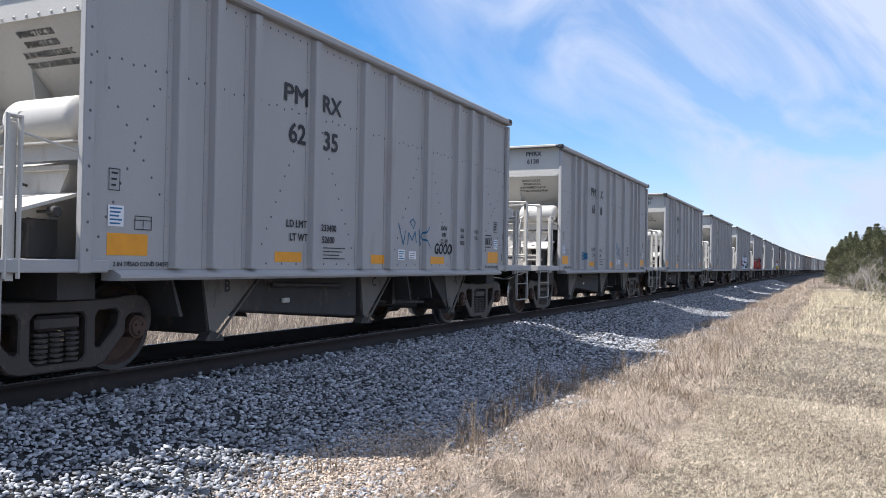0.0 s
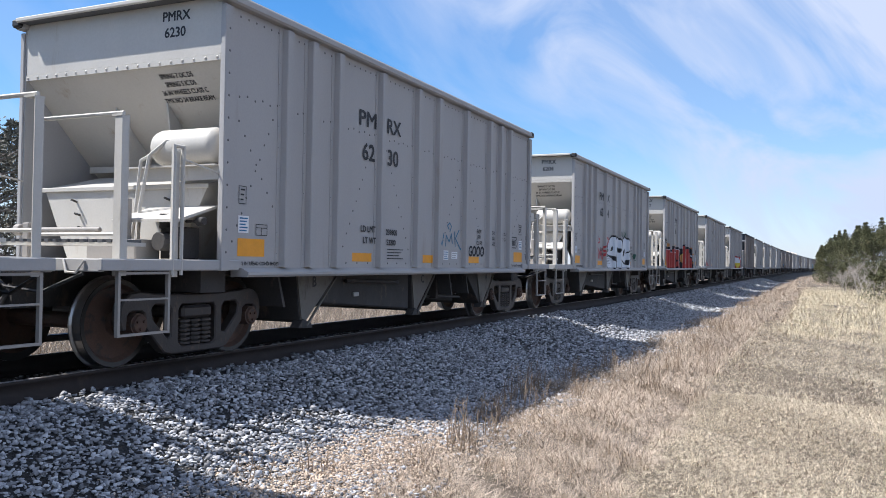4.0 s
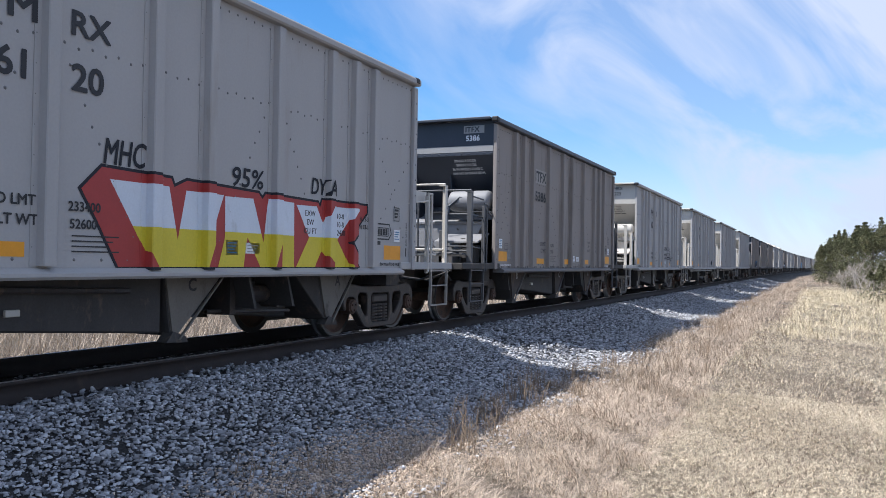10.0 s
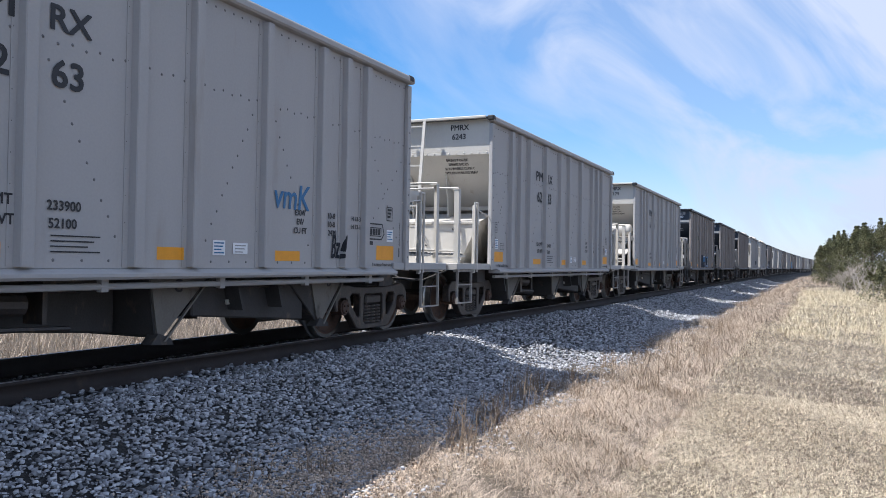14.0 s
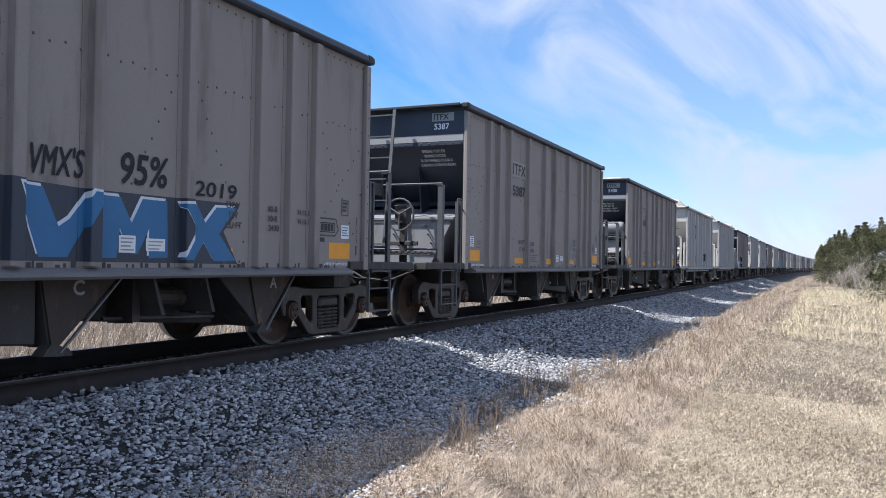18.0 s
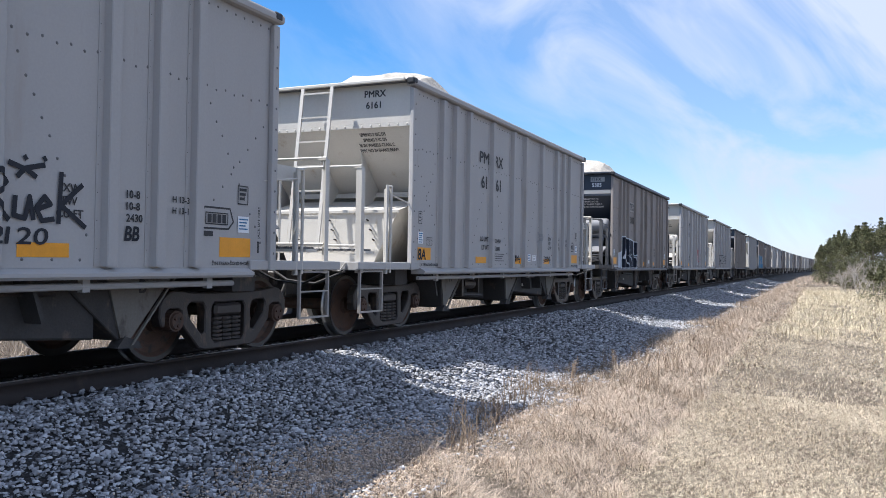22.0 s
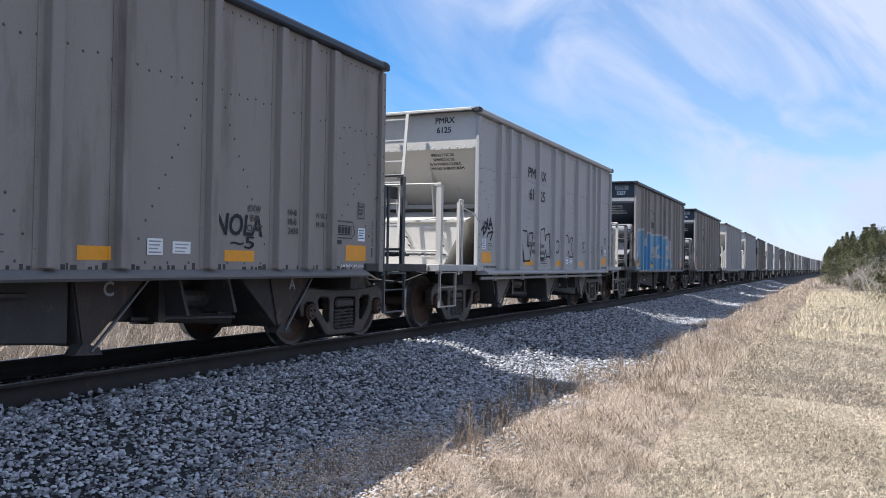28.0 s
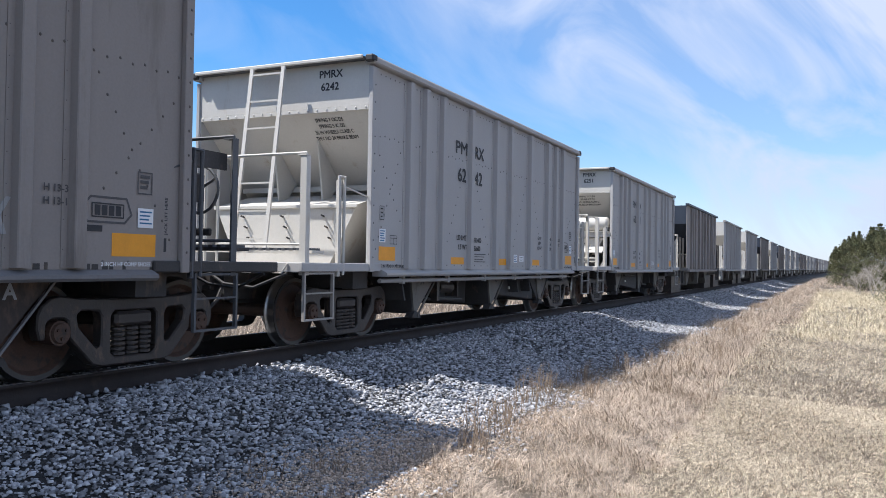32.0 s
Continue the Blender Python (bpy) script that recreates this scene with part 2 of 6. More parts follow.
def prism(bm, outline, axis, a, b):
    """An outline in the plane across the axis ('x': points are y, z; 'y': x, z; 'z': x, y), drawn out from a to b."""
    def at(p, d):
        return {"x": (d, p[0], p[1]), "y": (p[0], d, p[1]), "z": (p[0], p[1], d)}[axis]
    lo, hi = [bm.verts.new(at(p, a)) for p in outline], [bm.verts.new(at(p, b)) for p in outline]
    n = len(outline)
    bm.faces.new(lo)
    bm.faces.new(hi[::-1])
    for i in range(n):
        bm.faces.new((lo[i], hi[i], hi[(i + 1) % n], lo[(i + 1) % n]))
    return bm


def rod(bm, a, b, r, sides=8, r2=None):
    a, b = Vector(a), Vector(b)
    d = (b - a).normalized()
    u = d.orthogonal().normalized()
    w = d.cross(u)
    rings = []
    for p, rr in ((a, r), (b, r if r2 is None else r2)):
        rings.append([bm.verts.new(p + (u * math.cos(i * 2 * math.pi / sides) + w * math.sin(i * 2 * math.pi / sides)) * rr) for i in range(sides)])
    for i in range(sides):
        bm.faces.new((rings[0][i], rings[0][(i + 1) % sides], rings[1][(i + 1) % sides], rings[1][i]))
    bm.faces.new(rings[0][::-1])
    bm.faces.new(rings[1])
    return bm


def pipe(bm, points, r, sides=6):
    """One bent tube through the points."""
    pts = [Vector(p) for p in points]
    legs = [(b - a).normalized() for a, b in zip(pts, pts[1:])]
    u = legs[0].orthogonal().normalized()
    rings = []
    for i, p in enumerate(pts):
        d0, d1 = legs[max(i - 1, 0)], legs[min(i, len(legs) - 1)]
        t = (d0 + d1).normalized() if (d0 + d1).length > 1e-4 else d1
        if i:
            u = d0.rotation_difference(t) @ u if i < len(pts) - 1 else u
        u = (u - t * u.dot(t)).normalized()
        w = t.cross(u)
        k = 1 / max(0.5, t.dot(d1))
        rings.append([bm.verts.new(p + (u * math.cos(j * 2 * math.pi / sides) + w * math.sin(j * 2 * math.pi / sides)) * r * (k if 0 < i < len(pts) - 1 else 1)) for j in range(sides)])
        u = (u - d1 * u.dot(d1)).normalized()
    for p, q in zip(rings, rings[1:]):
        for j in range(sides):
            bm.faces.new((p[j], p[(j + 1) % sides], q[(j + 1) % sides], q[j]))
    bm.faces.new(rings[0][::-1])
    bm.faces.new(rings[-1])
    return bm


def spin(bm, profile, axis, centre, steps=28):
    """Turn a profile of (radius, along) round an axis through the centre."""
    rings = []
    for i in range(steps):
        a = 2 * math.pi * i / steps
        ring = []
        for r, h in profile:
            c, s = r * math.cos(a), r * math.sin(a)
            p = {"x": (h, c, s), "y": (c, h, s), "z": (c, s, h)}[axis]
            ring.append(bm.verts.new(Vector(centre) + Vector(p)))
        rings.append(ring)
    for i in range(steps):
        p, q = rings[i], rings[(i + 1) % steps]
        for j in range(len(profile) - 1):
            bm.faces.new((p[j], p[j + 1], q[j + 1], q[j]))
    return bm


def ring_plate(bm, outer, holes, x0, x1):
    """A plate across x with holes through it: outlines in (y, z)."""
    edges = []
    for loop in [outer] + holes:
        vs = [bm.verts.new((x0, a, b)) for a, b in loop]
        edges += [bm.edges.new((p, q)) for p, q in zip(vs, vs[1:] + vs[:1])]
    got = bmesh.ops.triangle_fill(bm, use_beauty=True, edges=edges)
    faces = [g for g in got["geom"] if isinstance(g, bmesh.types.BMFace)]
    out = bmesh.ops.extrude_face_region(bm, geom=faces)
    bmesh.ops.translate(bm, vec=(x1 - x0, 0, 0), verts=[g for g in out["geom"] if isinstance(g, bmesh.types.BMVert)])
    return bm


def mesh_of(name, bm, mat, smooth=False, bevel=0.0):
    bmesh.ops.recalc_face_normals(bm, faces=bm.faces)
    if bevel:
        bmesh.ops.bevel(bm, geom=[e for e in bm.edges if e.is_manifold and e.calc_face_angle(0) > 0.6], offset=bevel, segments=1, affect="EDGES", clamp_overlap=True)
    me = bpy.data.meshes.new(name)
    bm.to_mesh(me)
    bm.free()
    for m in (mat if isinstance(mat, (list, tuple)) else [mat]):
        me.materials.append(m)
    if smooth:
        me.polygons.foreach_set("use_smooth", [True] * len(me.polygons))
    return me


def part(name, bm, mat, parent, label="", smooth=False, bevel=0.0):
    """One bmesh as one mesh object under a thing or a part."""
    ob = new(name, mesh_of(name, bm, mat, smooth, bevel))
    ob.parent = parent
    return tagged(ob, label)


def thing(name, label, category, group="", kind=""):
    return tagged(new(name), label, category, group, kind)


def raw_mesh(name, verts, faces, mat, smooth=False):
    """A mesh from numpy arrays of points and equal-sided faces."""
    me = bpy.data.meshes.new(name)
    nf, k = faces.shape
    me.vertices.add(len(verts))
    me.vertices.foreach_set("co", np.ascontiguousarray(verts, np.float32).ravel())
    me.loops.add(nf * k)
    me.loops.foreach_set("vertex_index", np.ascontiguousarray(faces, np.int32).ravel())
    me.polygons.add(nf)
    me.polygons.foreach_set("loop_start", np.arange(0, nf * k, k, dtype=np.int32))
    me.materials.append(mat)
    if smooth:
        me.polygons.foreach_set("use_smooth", [True] * nf)
    me.update(calc_edges=True)
    return me


# ---------------------------------------------------------------- ground
PROFILE_D = [-400, -60, -14, -8, -5, -3.6, -1.75, -1.45, -0.85, -0.65, 0, 0.65, 0.86, 1.45, 1.75, 2.9, 3.4, 3.9, 5.2, 7.5, 14, 40, 400]
PROFILE_Z = [-0.3, -0.3, -0.35, -0.75, -0.85, -0.72, -0.27, -0.20, -0.20, -0.21, -0.215, -0.21, -0.195, -0.20, -0.225, -0.555, -0.60, -0.61, -0.55, -0.49, -0.42, -0.2, 1.0]


def ground_z(x, y):
    d = np.asarray(x, float) - bend(y)
    z = np.interp(d, PROFILE_D, PROFILE_Z)
    w = np.clip((np.abs(d) - 3.2) / 1.5, 0, 1)
    return z + w * 0.03 * (np.sin(d * 1.9 + np.asarray(y) * 0.7) * np.sin(np.asarray(y) * 0.53 + d * 0.4)) + w * 0.02 * np.sin(np.asarray(y) * 1.7 + d * 2.3)


def make_ground():
    d = np.unique(np.concatenate([np.linspace(-3000, -400, 8), np.linspace(-400, -20, 14), np.linspace(-20, -4, 22), np.linspace(-4, 10, 120), np.linspace(10, 40, 24), np.linspace(40, 400, 14), np.linspace(400, 3000, 8)]))
    y = np.unique(np.concatenate([np.linspace(-1500, -60, 12), np.linspace(-60, -12, 30), np.linspace(-12, 0, 70), np.linspace(0, 40, 230), np.linspace(40, 120, 120), np.linspace(120, 800, 90), np.linspace(800, 3500, 10)]))
    D, Y = np.meshgrid(d, y)
    X = D + bend(Y)
    Z = ground_z(X, Y)
    nx = len(d)
    i = (np.arange(len(y) - 1)[:, None] * nx + np.arange(nx - 1)[None]).ravel()
    faces = np.stack([i, i + 1, i + nx + 1, i + nx], 1)
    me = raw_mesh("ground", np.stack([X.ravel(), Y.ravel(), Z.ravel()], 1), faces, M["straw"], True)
    # the blackened bed gives the stones their painted gap shade
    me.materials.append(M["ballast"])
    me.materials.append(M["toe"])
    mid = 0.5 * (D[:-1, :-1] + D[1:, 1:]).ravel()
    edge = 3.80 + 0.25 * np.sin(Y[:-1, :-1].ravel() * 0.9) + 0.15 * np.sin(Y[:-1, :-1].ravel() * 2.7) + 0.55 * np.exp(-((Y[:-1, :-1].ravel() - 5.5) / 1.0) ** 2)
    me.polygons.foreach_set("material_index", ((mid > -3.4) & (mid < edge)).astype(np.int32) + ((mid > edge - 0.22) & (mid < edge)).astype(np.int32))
    return tagged(new("ground", me), "dry straw-coloured field with a ballast bed blackened as shade between stones", "ground", kind="structure")


make_ground()


# ---------------------------------------------------------------- lettering
def letters(words):
    """Flat outlines of words in the built-in font: points with the capitals 1 high, and faces."""
    made = {}
    temp = []
    for body in words:
        cu = bpy.data.curves.new("word", "FONT")
        cu.body, cu.resolution_u = body, 3
        ob = bpy.data.objects.new("word", cu)
        scene.collection.objects.link(ob)
        temp.append((body, ob, cu))
    graph = bpy.context.evaluated_depsgraph_get()
    for body, ob, cu in temp:
        me = bpy.data.meshes.new_from_object(ob.evaluated_get(graph))
        pts = np.array([v.co[:2] for v in me.vertices]) / 0.69
        made[body] = (pts, [tuple(p.vertices) for p in me.polygons])
        bpy.data.meshes.remove(me)
        bpy.data.objects.remove(ob)
        bpy.data.curves.remove(cu)
    return made


MARKS = {-10: "6235", -9: "6138", -8: "6137", -7: "6230", -6: "6204", -5: "6162", -4: "6124", -3: "6120", -2: "5386", -1: "6223", 0: "6263", 1: "6243",
         2: "6179", 3: "5300", 4: "5387", 5: "5400", 6: "6259", 7: "6161", 8: "5305", 9: "6185", 10: "6104", 11: "5371", 12: "6125", 13: "5327",
         14: "5446", 15: "6242", 16: "6251"}
WEIGHTS = {0: ("233900", "52100"), -6: ("233800", "52200"), -7: ("233800", "52200"), -1: ("233600", "52400"), 6: ("233600", "52400"), -4: ("233900", "52100"), 4: ("221600", "64400"), -2: ("232700", "53300"), 8: ("232900", "53100")}
BOLD = 0.035        # how far a stencil's strokes swell, in heights of its capitals
STANDARD = ["PM", "RX", "PMRX", "ITFX", "LD LMT", "LT WT", "EXW", "EW", "CU FT", "10-8", "2430", "H 13-3", "H 13-1", "2 IN TREAD COND SHOES", "2 INCH HF COMP SHOES",
            "SPRING 7 OC D5", "SPRING 5 IC D5", "36 IN WHEELS CLASS C", "TMX NO 24 BRAKE BEAM", "AAR NO 24 BRAKE BEAM", "JACK LIFT HERE", "A", "B", "C", "233400", "52600"]
SPRAY = []
# sprayed shapes, each within a unit square
LETTER = {
    "dot": [(0.5 + 0.5 * math.cos(k * 0.7854), 0.5 + 0.5 * math.sin(k * 0.7854)) for k in range(8)],
}


def spray(*row):
    """Words sprayed on a car: place, words, swell, along from, height from, along to, height to, paint, edge paint, edge swell."""
    SPRAY.append(row)


spray(-10, "GOOO", 0.03, 6.95, 1.28, 7.6, 1.46, "ink", None, 0)
spray(-9, "JFB", 0.03, 1.72, 1.22, 2.24, 1.48, "teal", None, 0)
spray(-5, "teds", 0.03, 9.08, 1.70, 9.74, 2.06, "ink", None, 0)
spray(-6, "HJ", 0.02, 7.42, 1.28, 7.74, 1.5, "green_ink", None, 0)
spray(-7, "GOOO", 0.035, 6.8, 1.24, 7.55, 1.44, "ink", None, 0)
spray(-5, "MH.", 0.03, 0.37, 2.06, 0.83, 2.30, "ink", None, 0)
spray(-4, "dHaL", 0.03, 0.45, 1.16, 1.25, 1.42, "crimson", None, 0)
spray(-3, "MHC", 0.02, 4.04, 1.96, 4.52, 2.20, "ink", None, 0)
spray(-3, "95%", 0.02, 5.78, 1.92, 6.34, 2.14, "ink", None, 0)
spray(-3, "DYA", 0.02, 7.32, 1.96, 7.8, 2.17, "ink", None, 0)
spray(-2, "vtk", 0.01, 0.75, 1.2, 1.0, 1.5, "faded", None, 0)
spray(-1, "..DRINK", 0.015, 5.8, 1.74, 6.5, 1.88, "ink", None, 0)
spray(-1, "PAINT", 0.015, 5.85, 1.5, 6.5, 1.62, "ink", None, 0)
spray(-1, "TRAINS.", 0.015, 5.9, 1.37, 6.6, 1.48, "ink", None, 0)
spray(-1, "BHB", 0.025, 8.92, 1.74, 9.42, 1.93, "ink", None, 0)
spray(-1, "27", 0.02, 7.42, 1.30, 7.64, 1.46, "ink", None, 0)
spray(0, "vmK", 0.02, 6.75, 1.74, 7.5, 2.05, "blue", None, 0)
spray(0, "Bz!", 0.02, 8.02, 1.16, 8.25, 1.48, "ink", None, 0)
spray(3, "VMX'S", 0.015, 4.75, 1.80, 5.29, 2.06, "ink", None, 0)
spray(3, "95%", 0.02, 5.70, 1.80, 6.30, 2.10, "ink", None, 0)
spray(3, "2019", 0.02, 6.7, 1.77, 7.35, 1.93, "ink", None, 0)
spray(4, "vMkS", 0.015, 6.9, 1.2, 7.5, 1.62, "faded", None, 0)
spray(6, "BB", 0.04, 7.92, 1.28, 8.10, 1.42, "ink", None, 0)
spray(6, "2120", 0.02, 6.5, 1.22, 7.1, 1.36, "ink", None, 0)
spray(7, "8A", 0.03, 0.3, 1.16, 0.6, 1.34, "ink", None, 0)
spray(7, "y", 0.0, 6.3, 1.6, 6.8, 1.85, "faded", None, 0)
spray(9, "VMX", 0.05, 5.72, 1.34, 6.48, 1.68, "spray_white", "crimson", 0.1)
spray(9, "2020?", 0.035, 5.72, 1.74, 6.48, 1.98, "crimson", None, 0)
spray(11, "NOLA", 0.025, 6.65, 1.4, 7.45, 1.64, "ink", None, 0)
spray(11, "~5", 0.02, 6.9, 1.26, 7.3, 1.4, "ink", None, 0)
spray(11, "VmLA", 0.02, 0.25, 1.55, 1.0, 1.75, "ink", None, 0)
spray(11, "uS", 0.02, 2.0, 1.2, 2.2, 1.5, "ink", None, 0)
spray(13, "vMk", 0.01, 9.2, 1.4, 9.6, 2.0, "faded", None, 0)
spray(14, "GEdA", 0.02, 6.9, 1.14, 7.5, 1.3, "ink", None, 0)
spray(14, "vxx", 0.01, 7.7, 1.3, 8.2, 1.6, "faded", None, 0)
GLYPHS = letters(sorted(set(STANDARD) | set(MARKS.values()) | {w for p in WEIGHTS.values() for w in p} | {r[1] for r in SPRAY}))


# ---------------------------------------------------------------- track
def sweep(outline, y0, y1, step, mat, name):
    """A rail's outline (x, z) drawn along the track from y0 to y1."""
    ys = np.unique(np.concatenate([np.arange(y0, min(y1, 0), 20.0), np.arange(0, y1, step), [y1]]))
    o = np.array(outline)
    k, n = len(o), len(ys)
    X = o[None, :, 0] + bend(ys)[:, None]
    V = np.stack([X, np.repeat(ys[:, None], k, 1), np.repeat(o[None, :, 1], n, 0)], 2).reshape(-1, 3)
    i, j = np.meshgrid(np.arange(n - 1), np.arange(k), indexing="ij")
    a, b = i * k + j, i * k + (j + 1) % k
    F = np.stack([a, b, b + k, a + k], 2).reshape(-1, 4)
    return raw_mesh(name, V, F, mat)


RAIL = [(-0.075, -0.20), (0.075, -0.20), (0.075, -0.180), (0.012, -0.150), (0.010, -0.045), (0.036, -0.036), (0.037, -0.010), (0.030, -0.002), (-0.030, -0.002), (-0.037, -0.010), (-0.036, -0.036), (-0.010, -0.045), (-0.012, -0.150), (-0.075, -0.180)]


def make_track():
    for side in (-1, 1):
        rail = new("rail", sweep([(x + side * 0.7535, z) for x, z in RAIL], -120, 760, 4.0, M["rail"], "rail"))
        tagged(rail, "dark rusty steel rail spiked to wooden ties", "rail", "rails of the track", "structure")
        head = new("running_surface", sweep([(side * 0.7535 + x, z) for x, z in ((-0.026, -0.0022), (0.026, -0.0022), (0.026, 0.0), (-0.026, 0.0))], -120, 760, 4.0, M["railhead"], "running_surface"))
        head.parent = rail
        tagged(head, "narrow polished running surface")


def make_ties():
    bm = bmesh.new()
    box(bm, -1.3, 1.3, -0.115, 0.115, -0.37, -0.203)
    me = mesh_of("tie", bm, M["tie"], bevel=0.012)
    for i in range(210):
        s = -20 + i * 0.52
        ob = new("tie", me)
        ob.matrix_basis = on_track(s) @ pose(random.uniform(-0.03, 0.03), 0, 0, 0, 0, random.uniform(-1.2, 1.2))
        tagged(ob, "weathered wooden tie half sunk in ballast", "tie", "ties under the rails", "structure")


make_track()
make_ties()

# ---------------------------------------------------------------- hopper cars
HALF = BODY / 2
WHEEL = 0.457
TAIL = 10.16         # where the side walls end
POSTS = [1.13, 1.66, 2.28, 3.45, 4.63, 5.40, 6.57, 7.72, 8.31, 8.84]
TRUCKS = (0.19, 9.94)


def rivets(bm, points, normal, r=0.019):
    """Low round heads on a plate."""
    n = Vector(normal)
    u = n.orthogonal().normalized()
    w = n.cross(u)
    for p in points:
        p = Vector(p)
        ring = [bm.verts.new(p + (u * math.cos(a) + w * math.sin(a)) * r) for a in (0, 1.05, 2.09, 3.14, 4.19, 5.24)]
        top = bm.verts.new(p + n * r * 0.7)
        for i in range(6):
            bm.faces.new((ring[i], ring[(i + 1) % 6], top))
    return bm


def car_side(car, side, paint):
    """One side wall with its posts, chord and sill. side: +1 or -1."""
    def f(v):
        return v - HALF
    bm = box(bmesh.new(), side * 1.500, side * 1.520, f(0.0), f(TAIL - 0.02), 1.03, 3.88)
    sheet = part("side_sheet", bm, M[paint], car)
    bm = bmesh.new()
    pts = []
    bays = [0.0] + POSTS + [TAIL]
    for k, (a, b) in enumerate(zip(bays, bays[1:])):
        n = max(1, int((b - a - 0.2) / 0.15))
        for i in range(n + 1):
            y = a + 0.16 + (b - a - 0.30) * i / max(n, 1)
            pts += [(y, 2.94 - 0.025 * (i % 2)), (y, 3.80)]
            if i % 2 and b - a > 0.8:
                pts.append((y, 1.10))
        if b - a > 0.8:
            rises = k in (0, 3, 6)
            for i in range(10):
                u = i / 9
                pts.append((a + 0.22 + (b - a - 0.44) * (u if rises else 1 - u), 1.32 + 1.42 * u + 0.02 * (i % 2)))
            if k in (0, 10):
                for i in range(7):
                    u = i / 6
                    pts.append((a + 0.3 + (b - a - 0.5) * (1 - u if rises else u), 1.75 + 0.9 * u))
    for p in POSTS:
        for i in range(11):
            pts.append((p - 0.115, 1.2 + i * 0.25))
    pts = [(side * 1.52, f(y), z) for y, z in pts]
    pts += [(side * 1.586, f(p), 1.2 + i * 0.24) for p in (0.045, TAIL - 0.05) for i in range(11)]
    rivets(bm, pts, (side, 0, 0), 0.016)
    tagged(part("rivet_pattern", bm, M["rivet_" + paint], sheet), kind="stuff")
    if paint == "brown":
        rnd = random.Random(31)
        bm = bmesh.new()
        for a, b in zip(bays, bays[1:]):
            y = a + 0.14
            while y < b - 0.17:
                w = rnd.uniform(0.02, 0.07)
                edge = min(y - a - 0.14, b - 0.14 - y)
                if rnd.random() < (0.85 if edge < 0.12 else 0.5):
                    box(bm, *sorted((side * 1.5195, side * 1.5225)), f(y), f(min(y + w, b - 0.145)), 1.032, rnd.uniform(1.055, 1.10 if edge < 0.12 else 1.08))
                y += w + rnd.uniform(0.01, 0.05)
        tagged(part("paint_wear", bm, M["under"], sheet, "dark worn patches along the foot of the sheet"), kind="stuff")
    for y in POSTS:
        o = [(1.521, -0.135), (1.527, -0.135), (1.528, -0.074), (1.600, -0.062), (1.609, -0.052), (1.609, 0.052), (1.600, 0.062), (1.528, 0.074), (1.527, 0.12), (1.521, 0.12)]
        part("side_post", prism(bmesh.new(), [(side * a, f(y) + b) for a, b in o], "z", 1.045, 3.85), M[paint], car)
    for y0, y1 in ((-0.02, 0.10), (TAIL - 0.11, TAIL)):
        part("corner_post", box(bmesh.new(), *sorted((side * 1.521, side * 1.585)), f(y0), f(y1), 1.0, 3.85), M[paint], car, bevel=0.008)
    part("top_chord", prism(bmesh.new(), [(side * x, z) for x, z in ((1.47, 3.885), (1.60, 3.885), (1.622, 3.905), (1.622, 3.965), (1.60, 3.992), (1.47, 3.992))], "y", f(-0.06), f(TAIL + 0.03)), M["navy" if paint == "brown" else paint], car)
    part("side_sill", prism(bmesh.new(), [(side * x, z) for x, z in ((1.38, 0.93), (1.60, 0.93), (1.625, 0.955), (1.625, 0.985), (1.535, 1.028), (1.38, 1.028))], "y", f(0.38), f(BODY - 0.32)), M["sill_dark" if paint == "brown" else paint], car)


